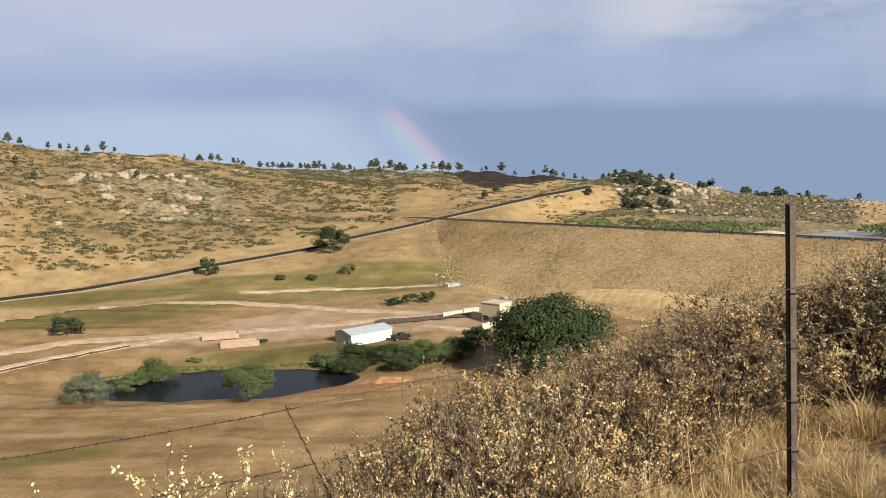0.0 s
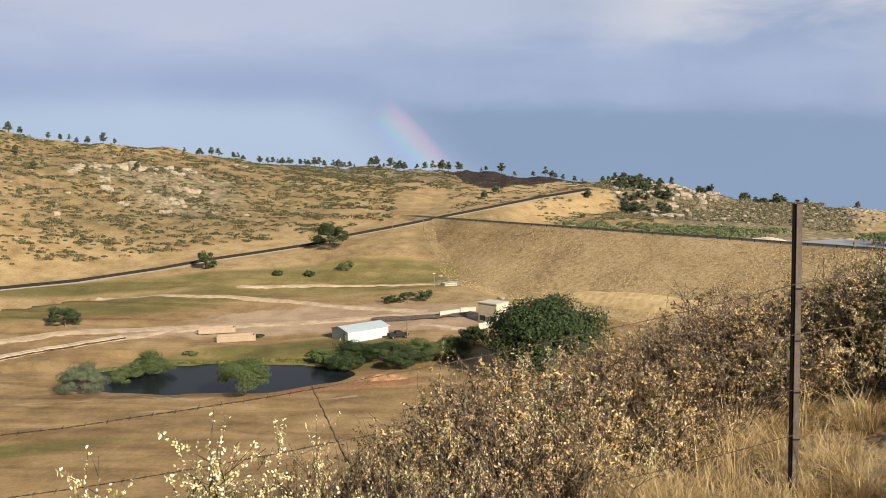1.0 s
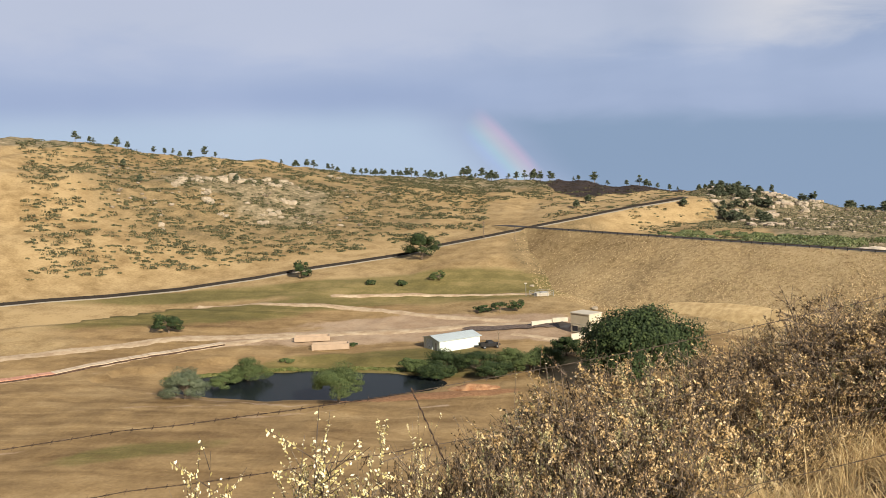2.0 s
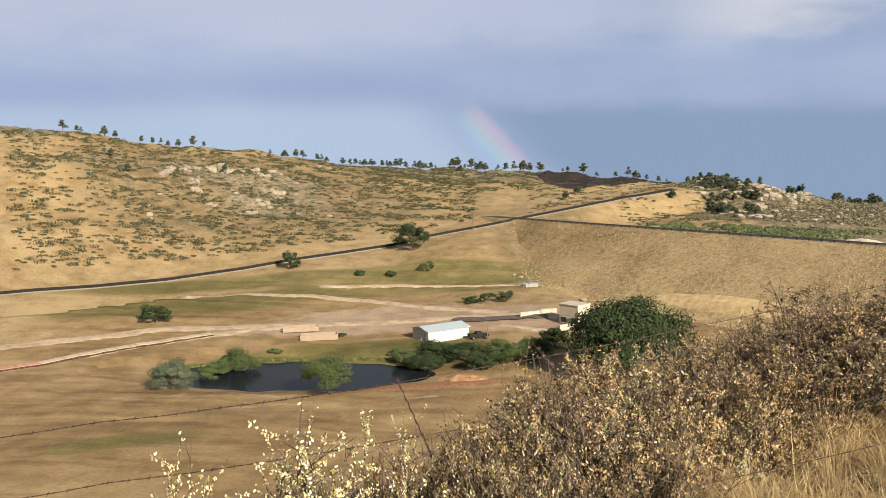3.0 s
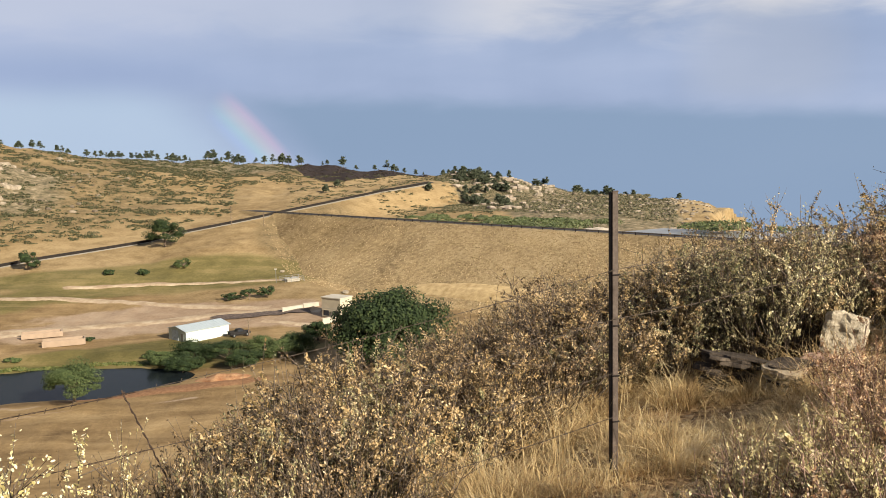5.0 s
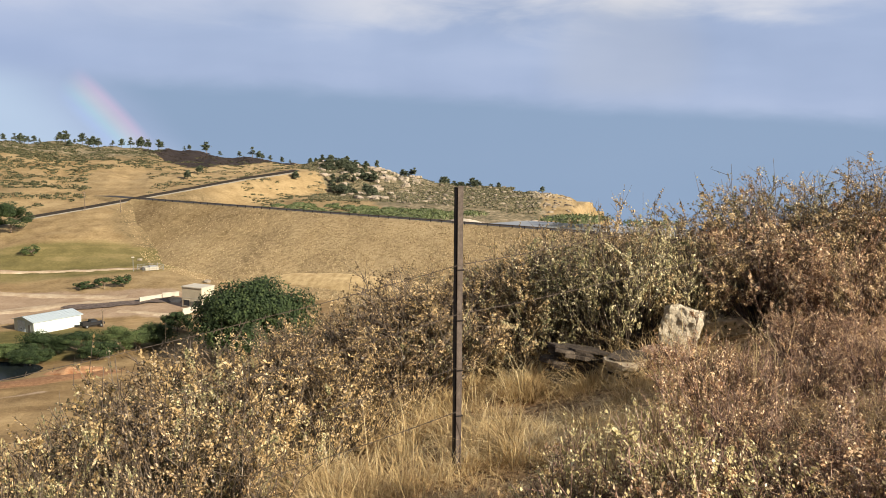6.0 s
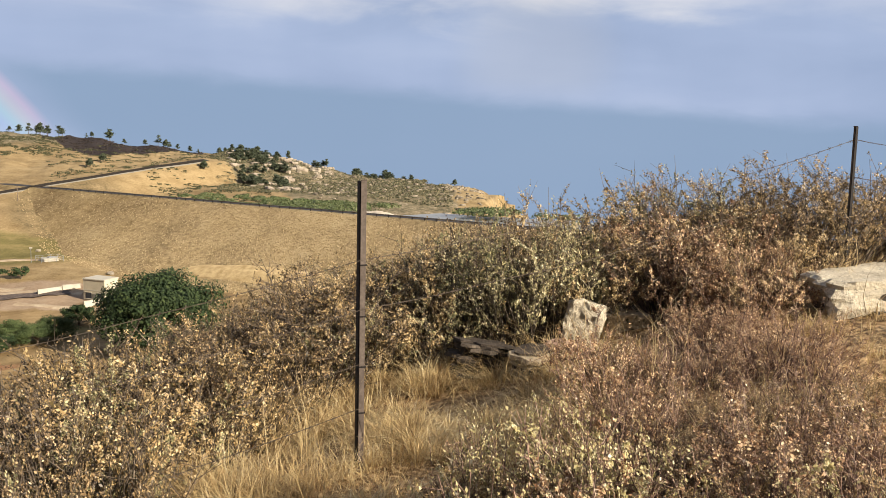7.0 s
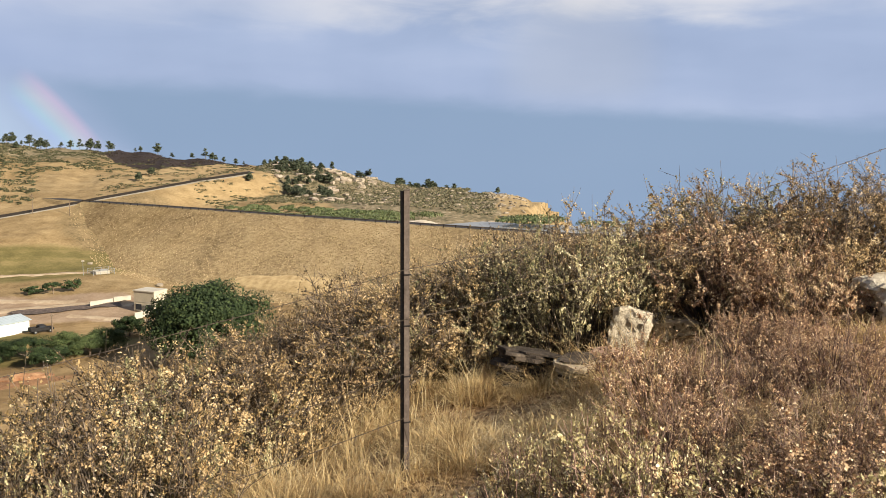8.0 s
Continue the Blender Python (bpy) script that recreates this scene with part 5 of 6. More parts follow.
for k in range(44):
    az = rock_rng.uniform(-22.6, -15.2)
    rock_at(az, float(curve(az, [-22.6, -20, -17, -15], [438, 455, 448, 456])) + rock_rng.uniform(-11, 10), rock_rng.uniform(0.7, 2.3), 1.3)
for az, d, count in ((-20.6, 430, 5), (-20.4, 419, 5), (-19.6, 407, 4), (-17.1, 396, 4), (-15.6, 430, 4), (-16.4, 412, 3), (-23.6, 389, 2), (-12.6, 505, 4)):
    for k in range(count):
        rock_at(az + rock_rng.uniform(-0.35, 0.35), d + rock_rng.uniform(-3, 3), rock_rng.uniform(0.8, 2.0), 1.2)


def loose_boulders(seed, count, az0, az1, d0, d1, lo, hi, label):
    """Scattered small boulders of one slope, as one thing."""
    rng = np.random.RandomState(seed)
    shapes = []
    for b in boulders:
        v = np.zeros(len(b.data.vertices) * 3, dtype=np.float32)
        b.data.vertices.foreach_get("co", v)
        shapes.append((v.reshape(-1, 3), np.array([tuple(f.vertices) for f in b.data.polygons])))
    verts, faces, k = [], [], 0
    for i in range(count):
        v, f = shapes[i % len(shapes)]
        s, q = rng.uniform(lo, hi), rng.uniform(0, 6.28)
        w = v * (s * rng.uniform(0.9, 1.5), s, s * 1.0)
        w = np.stack([w[:, 0] * np.cos(q) - w[:, 1] * np.sin(q), w[:, 0] * np.sin(q) + w[:, 1] * np.cos(q), w[:, 2]], 1)
        verts.append(w + np.array(spot(rng.uniform(az0, az1), rng.uniform(d0, d1), 0.15 * s)))
        faces.append(f + k)
        k += len(v)
    return tagged(mesh_object("loose_boulders", np.concatenate(verts), np.concatenate(faces), CLIFF), label, "boulders", kind="stuff")


loose_boulders(81, 110, -27, -9, 400, 485, 0.4, 1.3, "small pale boulders strewn over the dry hillside")
loose_boulders(83, 110, 24.0, 27.0, 330, 480, 0.4, 1.1, "pale sandstone boulders on the bluff over the reservoir")
loose_boulders(82, 210, 15.5, 25.5, 340, 475, 0.4, 1.15, "whitish boulders strewn over the slope behind the dam")
for k in range(90):
    az = rock_rng.uniform(10.8, 15.5)
    foot = float(curve(az, [10.2, 11, 12, 13.5, 15.5], [470, 430, 392, 368, 372]))
    rock_at(az, foot + (508 - foot) * rock_rng.uniform(0, 1), rock_rng.uniform(0.8, 2.3), 1.1, k % 5 > 0)
for k in range(40):
    rock_at(rock_rng.uniform(14.9, 17.2), rock_rng.uniform(430, 506), rock_rng.uniform(0.8, 2.2), 1.1)
for k in range(34):
    rock_at(rock_rng.uniform(24.2, 26.8), rock_rng.uniform(396, 418), rock_rng.uniform(0.4, 1.2), 0.6)
for k in range(12):
    rock_at(rock_rng.uniform(23.2, 25.7), rock_rng.uniform(300, 326), rock_rng.uniform(0.6, 1.5), 0.7)
for az, d, s in ((8.6, 262, 0.8), (3.8, 268, 1.1), (-0.2, 300, 0.9), (12.6, 224, 0.7)):
    rock_at(az, d, s)


def bank_reeds():
    rng = np.random.RandomState(90)
    q = rng.uniform(0.5, math.pi * 0.9, 900)
    k = rng.uniform(1.0, 1.1, 900)
    x, y = -52 + 35 * np.cos(q) * k, 196.5 + 13.6 * np.sin(q) * k
    return scatter_scrub("reeds", 91, np.stack([x, y, land(x, y)], 1), 0.55, 0.32, REED, "green reeds along the far pond bank", 26)


bank_reeds()


# ---- earth mounds ----
STRAW = material("straw_covered_earth", lambda n, p: (n.ramp(n.noise(p, 0.5, 6, 0.65), [(0.35, (0.38, 0.272, 0.135)), (0.65, (0.56, 0.425, 0.235))]), (n.noise(p, 1.2, 4), 0.5, 0.3)), 0.95, 0, 0.1)
SAND = material("pale_sand", lambda n, p: n.ramp(n.noise(p, 0.7, 5), [(0.35, (0.476, 0.408, 0.323)), (0.65, (0.629, 0.57, 0.476))]), 0.95, 0, 0.1)


def mound(x, y, size, turn, mat, label, seed):
    """A low heap that follows the slope under it."""
    bm = bmesh.new()
    bmesh.ops.create_grid(bm, x_segments=48, y_segments=18, size=1)
    c, s = math.cos(radians(turn)), math.sin(radians(turn))
    for v in bm.verts:
        r = math.hypot(v.co.x, v.co.y)
        h = max(0.0, 1 - r * r) ** 0.8 * (1 + 0.4 * noise.noise(Vector((v.co.x * 3, v.co.y * 2, seed))))
        u, w = v.co.x * size[0], v.co.y * size[1] * (1 + 0.3 * noise.noise(Vector((v.co.x * 2, seed, 0))))
        px, py = x + u * c - w * s, y + u * s + w * c
        up = DAM_OFF - DAM_N[0] * px - DAM_N[1] * py
        face = CREST - (up / 2 if up > 0 else -up * 0.05)
        v.co = (px, py, max(float(land(px, py)), face) + h * size[2] - 0.25 - (0.8 if r > 0.98 else 0))
    return tagged(part("mound", bm, mat, None), label, "mound")


mx, my = at_view(13.2, 240)
mound(mx, my, (31, 4.0, 1.0), -52, STRAW, "bright straw-covered earth mound at the dam toe", 2)
REDEARTH = material("dug_red_earth", lambda n, p: (n.ramp(n.noise(p, 0.6, 6, 0.65), [(0.35, (0.20, 0.088, 0.045)), (0.65, (0.38, 0.235, 0.135))]), (n.noise(p, 1.4, 4), 0.6, 0.3)), 0.95, 0, 0.1)
mx, my = at_view(-4.2, 189)
mound(mx, my, (6.5, 2.4, 1.3), -12, REDEARTH, "dug reddish earth bank beside the pond", 8)
mx, my = dam_place(-153, -14)
mound(mx, my, (6.0, 2.2, 0.9), -54, SAND, "pale heap of sand on the reservoir shore", 5)


# ---- foreground: fence ----
POST_1, POST_2 = (1.63, 4.20), (5.56, 4.73)


def steel_post(x, y, base, length, lean, turn, label):
    """Steel T-section fence post with studs along its face."""
    ob = tagged(new("fence_post"), label, "fence post", "fence posts")
    bm = bmesh.new()
    box(bm, (0.030, 0.006, length + 0.3), (0.003, 0, -0.3), 0, 0.0015)
    part("flange", bm, POSTPAINT, ob)
    # the web's shaded side is put into its colour
    part("web", one_box((0.006, 0.042, length + 0.3), (-0.0125, 0.0235, -0.3), 0, 0.0015), SHADE_AND_CLIP, ob, "web of the post, coloured as dark as its shaded side")
    part("cap_edge", one_box((0.034, 0.01, 0.008), (0.004, 0.002, length), 0, 0.003), POSTPAINT, ob)
    for up in (0.36, 0.6, 0.86, 1.12):
        bm = one_box((0.038, 0.005, 0.007), (0.003, -0.006, up), 0, 0.001)
        box(bm, (0.005, 0.016, 0.007), (0.021, 0.0, up), 0, 0.001)
        part("wire_clip", bm, SHADE_AND_CLIP, ob)
    ob.matrix_basis = Matrix.Translation((x, y, base)) @ Matrix.Rotation(radians(lean), 4, "Y") @ Matrix.Rotation(radians(turn), 4, "Z")
    return ob


steel_post(*POST_1, -1.80, 1.54, 0.0, 0, "brown steel fence post standing in dry grass")
steel_post(*POST_2, -1.14, 1.23, -0.4, 110, "dark steel fence post leaning behind a slab")


def wire(points, name, label, sag=0.0, barbs=True, thick=0.0018, mat=RUSTWIRE):
    """Twisted two-strand barbed wire between points."""
    ob = tagged(new(name), label, "wire", "fence wires")
    pts = []
    for a, b in zip(points, points[1:]):
        a, b = Vector(a), Vector(b)
        k = max(2, int((b - a).length / 0.03))
        for i in range(k):
            f = i / k
            pts.append(a.lerp(b, f) + Vector((0, 0, -sag * 4 * f * (1 - f))) + Vector((0, 0, 0.006 * noise.noise(a.lerp(b, f) * 2.2))))
    pts.append(Vector(points[-1]))
    for ph in (0, math.pi):
        strand = [p + Vector((0, math.cos(i * 0.9 + ph), math.sin(i * 0.9 + ph))) * thick * 1.3 for i, p in enumerate(pts)]
        v, f = tube(strand, [thick] * len(strand), 4)
        mesh_object("strand", v, f, mat, ob)
    if barbs:
        for i in range(3, len(pts) - 2, 4):
            c = pts[i]
            v, f = joined([tube([c + Vector((-0.004, 0.012, -0.010)), c + Vector((0.004, -0.012, 0.010))], [0.0016, 0.0016], 3), tube([c + Vector((0.004, 0.010, 0.011)), c + Vector((-0.004, -0.010, -0.011))], [0.0016, 0.0016], 3)])
            mesh_object("barb", v, f, mat, ob)
    return ob


LEFT = ((-2.4, 4.4, -1.38), (-2.4, 4.4, -1.72), (-2.4, 4.4, -2.02), (-2.4, 4.4, -2.29))
MIDDLE = ((-0.72, 4.3, -1.14), (-0.66, 4.3, -1.425), (-0.62, 4.3, -1.70), (-0.6, 4.3, -1.96))
for k, (z1, z2) in enumerate(((-0.65, 0.0), (-0.90, -0.27), (-1.18, -0.5), (-1.41, -0.76))):
    a, m = Vector(LEFT[k]), Vector(MIDDLE[k])
    wire([a + (a - m) * 0.8, a, m], "barbed_wire", "rusty twisted barbed wire of the fence", 0.012)
    wire([m, (POST_1[0], POST_1[1] - 0.008, z1)], "barbed_wire", "weathered grey barbed wire of the fence", 0.02, True, 0.0011, PALEWIRE)
    if k < 2:
        wire([(POST_1[0], POST_1[1] - 0.008, z1), (POST_2[0] - 0.02, POST_2[1] - 0.01, z2)], "barbed_wire", "rusty twisted barbed wire of the fence", 0.07, True, 0.0013, PALEWIRE)
    if k < 2:
        wire([(POST_2[0] - 0.02, POST_2[1] - 0.01, z2), (9.0, 4.9, z2 + 0.15)], "barbed_wire", "rusty twisted barbed wire of the fence", 0.15, False)
stay = [Vector((-0.79, 4.3, -1.13)).lerp(Vector((-0.57, 4.3, -1.66)), k / 30) + Vector((0.003 * math.sin(k * 1.9), 0.003 * math.cos(k * 1.9), 0)) for k in range(31)]
wire(stay, "wire_stay", "twisted rusty wire stay tying the strands", 0.0, False, 0.0032)


# ---- foreground: stones ----
def slab(name, seed, size, at, turn, mat, label, tilt=(0, 0), layers=0):
    """Angular sandstone block with broken edges and beds."""
    bm = bmesh.new()
    bmesh.ops.create_cube(bm, size=1)
    bmesh.ops.subdivide_edges(bm, edges=bm.edges[:], cuts=9, use_grid_fill=True)
    rng = random.Random(seed)
    shift = Vector((rng.uniform(-9, 9), rng.uniform(-9, 9), rng.uniform(-9, 9)))
    for v in bm.verts:
        p = v.co.copy()
        edge = sum(abs(c) > 0.42 for c in p)
        p *= 1 + 0.20 * noise.noise(p * 2.0 + shift) + 0.10 * noise.noise(p * 6 + shift) - 0.045 * edge
        if layers:
            step = math.floor((p.z + 0.5) * layers)
            p.x *= 1 + 0.09 * noise.noise(Vector((step * 3.1, 0, seed)))
            p.y *= 1 + 0.16 * noise.noise(Vector((step * 3.1, 5, seed)))
        v.co = Vector((p.x * size[0], p.y * size[1], p.z * size[2]))
    bmesh.ops.triangulate(bm, faces=bm.faces[:])
    ob = tagged(part(name, bm, mat, None), label, "rock", "sandstone rocks")
    ob.matrix_basis = Matrix.Translation(at) @ Euler((radians(tilt[0]), radians(tilt[1]), radians(turn))).to_matrix().to_4x4()
    return ob


def ledge(seed, size, beds, at, turn, mats, label, tilt=(0, 0)):
    """A flaggy ledge: broken beds of stone, one on another, with open joints."""
    ob = tagged(new("rock"), label, "rock", "sandstone rocks")
    rng = random.Random(seed)
    z = 0.0
    for k in range(beds):
        thick = size[2] / beds * rng.uniform(0.45, 1.6)
        sx, sy, dx, dy = rng.uniform(0.75, 1.08), rng.uniform(0.75, 1.05), rng.uniform(-0.1, 0.1), rng.uniform(-0.1, 0.07)
        bm = bmesh.new()
        rim = []
        for i in range(17):
            q = 2 * math.pi * i / 17
            c, s = math.cos(q), math.sin(q)
            r = (abs(c) ** 5 + abs(s) ** 5) ** -0.2 * (1 + 0.45 * noise.noise(Vector((c * 1.7, s * 1.7, k * 2.3 + seed))) + rng.uniform(-0.09, 0.09))
            rim.append(((dx + c * r * sx / 2) * size[0], (dy + s * r * sy / 2) * size[1]))
        rings = []
        for f, shrink in ((0.0, 0.97), (0.1, 1.0), (0.9, 0.99), (0.97, 0.975)):
            rings.append([bm.verts.new((x * shrink * rng.uniform(0.985, 1.015), y * shrink * rng.uniform(0.985, 1.015), z + f * thick)) for x, y in rim])
        for a, b in zip(rings, rings[1:]):
            for i in range(17):
                bm.faces.new((a[i], a[(i + 1) % 17], b[(i + 1) % 17], b[i]))
        bm.faces.new(rings[0][::-1])
        bm.faces.new(rings[-1])
        part("bed", bm, mats[k % len(mats)], ob)
        z += thick
    ob.matrix_basis = Matrix.Translation(at) @ Euler((radians(tilt[0]), radians(tilt[1]), radians(turn))).to_matrix().to_4x4()
    return ob


# flagstone with the shade on the ledge darkened into its colour
FLAG_SHADED = material("shade_darkened_flagstone", lambda n, p: (n.ramp(n.math("ADD", n.math("MULTIPLY", n.noise(p, 6, 6, 0.7), 0.6), n.math("MULTIPLY", n.noise(p, 40, 4, 0.7), 0.4)), [(0.34, (0.022, 0.018, 0.016)), (0.5, (0.06, 0.048, 0.04)), (0.66, (0.15, 0.122, 0.098))]), (n.noise(p, 30, 6, 0.7), 0.9, 0.02)), 0.9, 0, 0.2)
slab("rock", 3, (1.15, 0.62, 0.30), (5.46, 4.28, -1.03), -15, WHITESTONE, "large pale lichened sandstone slab under the leaning post", (1, -2), 4)
ledge(12, (0.62, 0.46, 0.15), 2, (5.28, 4.30, -1.17), -12, (FLAG_SHADED, FLAG_SHADED), "dark flaggy stone under the pale slab", (0, 0))
slab("rock", 4, (0.34, 0.28, 0.32), (3.78, 5.44, -1.375), 52, WHITESTONE, "blocky white lichened sandstone rock among shrubs", (8, 10), 3)
ledge(5, (0.30, 0.26, 0.21), 10, (3.22, 5.20, -1.68), 24, (STONE, FLAG_SHADED, STONE, STONE, FLAG_SHADED), "layered grey sandstone ledge in the grass", (2, -4))
# this ledge's shadow is painted: every bed takes the darkened stone
ledge(6, (0.36, 0.34, 0.24), 11, (2.98, 5.60, -1.74), -20, (FLAG_SHADED,), "flaggy sandstone ledge in the grass, shade painted into its colour", (-6, 8))
slab("rock", 7, (0.22, 0.2, 0.12), (3.46, 5.22, -1.50), 40, PINKSTONE, "low pinkish sandstone rock beside the ledge", (0, 5), 2)
slab("rock", 8, (0.36, 0.26, 0.18), (4.16, 5.50, -1.40), -15, STONE, "grey half-buried sandstone rock among twigs", (5, 0), 2)
slab("rock", 9, (0.22, 0.2, 0.12), (3.66, 5.62, -1.50), 25, FLAG_SHADED, "dark weathered sandstone rock behind the white block", (0, 6), 2)


# ---- foreground: shrubs ----
def tubes(paths, radii, sides=3):
    """Many thin tapered tubes at once: paths k x m x 3, radii k x m."""
    k, m, _ = paths.shape
    d = unit(np.gradient(paths, axis=1))
    a = unit(np.cross(d, np.array([0.31, 0.17, 0.94])))
    b = np.cross(d, a)
    q = 2 * np.pi * np.arange(sides) / sides
    ring = paths[:, :, None] + radii[:, :, None, None] * (a[:, :, None] * np.cos(q)[:, None] + b[:, :, None] * np.sin(q)[:, None])
    i = (np.arange(k)[:, None, None] * m + np.arange(m - 1)[None, :, None]) * sides
    s = np.arange(sides)[None, None]
    j = (s + 1) % sides
    faces = np.stack([i + s, i + j, i + sides + j, i + sides + s], -1).reshape(-1, 4)
    return ring.reshape(-1, 3), faces


def stacked(pieces):
    verts, faces, k = [], [], 0
    for v, f in pieces:
        verts.append(v)
        faces.append(f + k)
        k += len(v)
    return np.concatenate(verts), np.concatenate(faces)


def along(paths, which, f):
    """Points at fraction f (0..1) along the chosen paths."""
    m = paths.shape[1]
    g = np.clip(f, 0, 0.999) * (m - 1)
    i = g.astype(int)
    t = (g - i)[:, None]
    return paths[which, i] * (1 - t) + paths[which, i + 1] * t


def shrub(seed, height, wide, stems, twigs, leaves, leaf, leaf_mat, twig_mat, upright=0.4, slim=0.62, even=0.0, oval=False):
    """A many-stemmed shrub: curved stems from the root, side twigs, leaves in clusters along both."""
    rng = np.random.RandomState(seed)
    ob = new("shrub")
    q = rng.uniform(0, 2 * np.pi, stems)
    out = rng.uniform(0.1, 1.0, stems) ** 0.6 * wide / 2
    tall = height * rng.uniform(0.66, 1.0, stems) * (1 - 0.35 * (out / (wide / 2)) ** 2)
    root = np.stack([np.cos(q) * 0.09, np.sin(q) * 0.09, np.full(stems, -0.08)], 1) * rng.uniform(0.3, 1.4, (stems, 1)) + (0, 0, -0.03)
    f = np.linspace(0, 1, 5)
    lean = f[None] ** (1 - upright * 0.5)
    paths = np.stack([root[:, :1] + (np.cos(q) * out)[:, None] * lean, root[:, 1:2] + (np.sin(q) * out)[:, None] * lean, root[:, 2:] + tall[:, None] * f[None] ** 0.9], -1)
    paths[:, 1:] += rng.normal(size=(stems, 4, 3)) * 0.024 * np.linspace(0.6, 1.4, 4)[None, :, None]
    radii = np.linspace(0.0062, 0.0016, 5)[None] * rng.uniform(0.7, 1.3, (stems, 1))
    leafy = rng.gamma(1.4, 1.0, stems) + even  # some stems carry most of the leaves
    w = rng.choice(stems, twigs, p=leafy / leafy.sum())
    g = rng.uniform(0.15, 1.0, twigs) ** 0.6
    start = along(paths, w, g)
    way = unit(rng.normal(size=(twigs, 3)) * (1, 1, 0.6) + (0, 0, 0.55) + 0.5 * unit(start * (1, 1, 0.2)))
    span = rng.uniform(0.06, 0.2, (twigs, 1)) * height / 1.1
    bend = rng.normal(size=(twigs, 3)) * 0.02
    small = np.stack([start, start + way * span + bend + (0, 0, 0.02)], 1)
    thin = np.array([0.0022, 0.0009])[None] * np.ones((twigs, 1))
    v, fc = stacked([tubes(paths, radii), tubes(small, thin)])
    mesh_object("branchwork", v, fc, twig_mat, ob)
    n1 = int(leaves * 0.85)
    full = rng.gamma(0.9, 1.0, twigs) + even
    w1 = rng.choice(twigs, n1, p=full / full.sum())
    p1 = along(small, w1, rng.uniform(0.15, 1.0, n1) ** 0.6)
    w2 = rng.choice(stems, leaves - n1, p=leafy / leafy.sum())
    p2 = along(paths, w2, rng.uniform(0.55, 1.0, leaves - n1))
    places = np.concatenate([p1, p2]) + rng.normal(size=(leaves, 3)) * leaf * 0.45
    outward = unit(places * (1, 1, 0.5) - (0, 0, 0.25 * height))
    lv, lf = faced_leaves(rng, places, leaf, leaf * slim, 0.7 * LIGHTWARD + 0.45 * outward, 0.5, oval)
    mesh_object("foliage", lv, lf, leaf_mat, ob)
    ob["tall"] = float(np.percentile(places[:, 2], 98))
    return ob


SHRUBS = {
    "tan": [shrub(200 + k, 1.05, 1.2, 40, 340, 5700, 0.0182, LEAF_TAN, TWIG, slim=0.55) for k in range(4)],
    "green": [shrub(210 + k, 1.1, 1.15, 46, 350, 5400, 0.0178, LEAF_GREEN, TWIG, slim=0.55) for k in range(3)],
    "red": [shrub(220 + k, 0.8, 1.05, 48, 340, 4900, 0.0174, LEAF_RED, REDTWIG, 0.7, 0.58) for k in range(3)],
    "pale": [shrub(270 + k, 0.6, 0.62, 34, 260, 2700, 0.0152, LEAF_YOUNG, REDTWIG, 0.6, 0.6) for k in range(3)],
    "sprig": [shrub(230 + k, 1.2, 0.32, 6, 70, 1300, 0.0118, LEAF_PALE, TWIG, 0.6, 0.62, 0.7, True) for k in range(3)],
    "shoot": [shrub(260 + k, 1.3, 0.28, 6, 80, 1200, 0.017, LEAF_TAN, TWIG, 0.8, 0.55) for k in range(2)],
    "brown": [shrub(250 + k, 1.05, 1.2, 46, 340, 4500, 0.0172, LEAF_BROWN, TWIG, slim=0.55) for k in range(3)],
    "bare": [shrub(240 + k, 0.75, 0.8, 36, 260, 600, 0.017, LEAF_RED, REDTWIG, 0.6) for k in range(2)],
}
SHRUB_LABEL = {"brown": "shrub with small dull brown leaves and dark stems", "tan": "shrub with small yellowing tan leaves on the slope", "green": "shrub with small grey-green leaves on the slope",
               "pale": "low shrub with fresh pale yellow-green leaves", "red": "low twiggy shrub with red-brown autumn leaves", "sprig": "tall thin sprig with pale yellow leaves", "shoot": "tall leafy shoot standing over the shrubs", "bare": "half-bare twiggy shrub with few brown leaves"}
taken = {}


def plant(kind, az, d, top, size):
    """A shrub at azimuth and distance, its top at the given elevation (degrees), its breadth scaled by size."""
    pool = SHRUBS[kind]
    k = taken.get(kind, 0)
    taken[kind] = k + 1
    src = pool[k % len(pool)]
    x, y = at_view(az, d)
    base = float(land(x, y)) - 0.02
    wide = size * random.uniform(0.9, 1.2)
    tall = max(0.22, (d * math.tan(radians(top)) - base)) / src["tall"]
    m = Matrix.Translation((x, y, base)) @ Matrix.Rotation(random.uniform(-0.6, 0.6), 4, "Z") @ Matrix.Diagonal((tall * wide, tall * wide, tall, 1))
    o = src if k < len(pool) else copy_thing(src, m)
    o.matrix_basis = m
    tagged(o, SHRUB_LABEL[kind], "shrub", "shrubs on the near slope")


def crest_el(az):
    """Top of the shrub line by azimuth."""
    return float(curve(az, [-12, -9, -6.7, -3.7, -2, -0.6, 2, 6, 11, 14.6, 17, 19.7, 24, 26, 28, 31, 33.5, 34.6, 35.6, 39.6, 43, 45, 48, 60],
                       [-21.5, -20.6, -19.2, -17.6, -16.4, -15.0, -14.4, -13.2, -12.0, -11.1, -9.3, -8.9, -8.0, -6.8, -5.8, -5.3, -5.2, -4.4, -3.2, -2.6, -2.8, -2.5, -2.0, -1.6]))


def thicket(kinds, az0, az1, d0, d1, count, below, size, limit=None):
    """Shrubs strewn over a stretch of the slope, their tops under the line by up to `below` degrees."""
    for k in range(count):
        az, d = az0 + (az1 - az0) * (k + random.uniform(0.1, 0.9)) / count, random.uniform(d0, d1)
        top = (crest_el(az) if limit is None else limit(az)) - random.uniform(0, below)
        plant(random.choice(kinds), az, d, top, size)


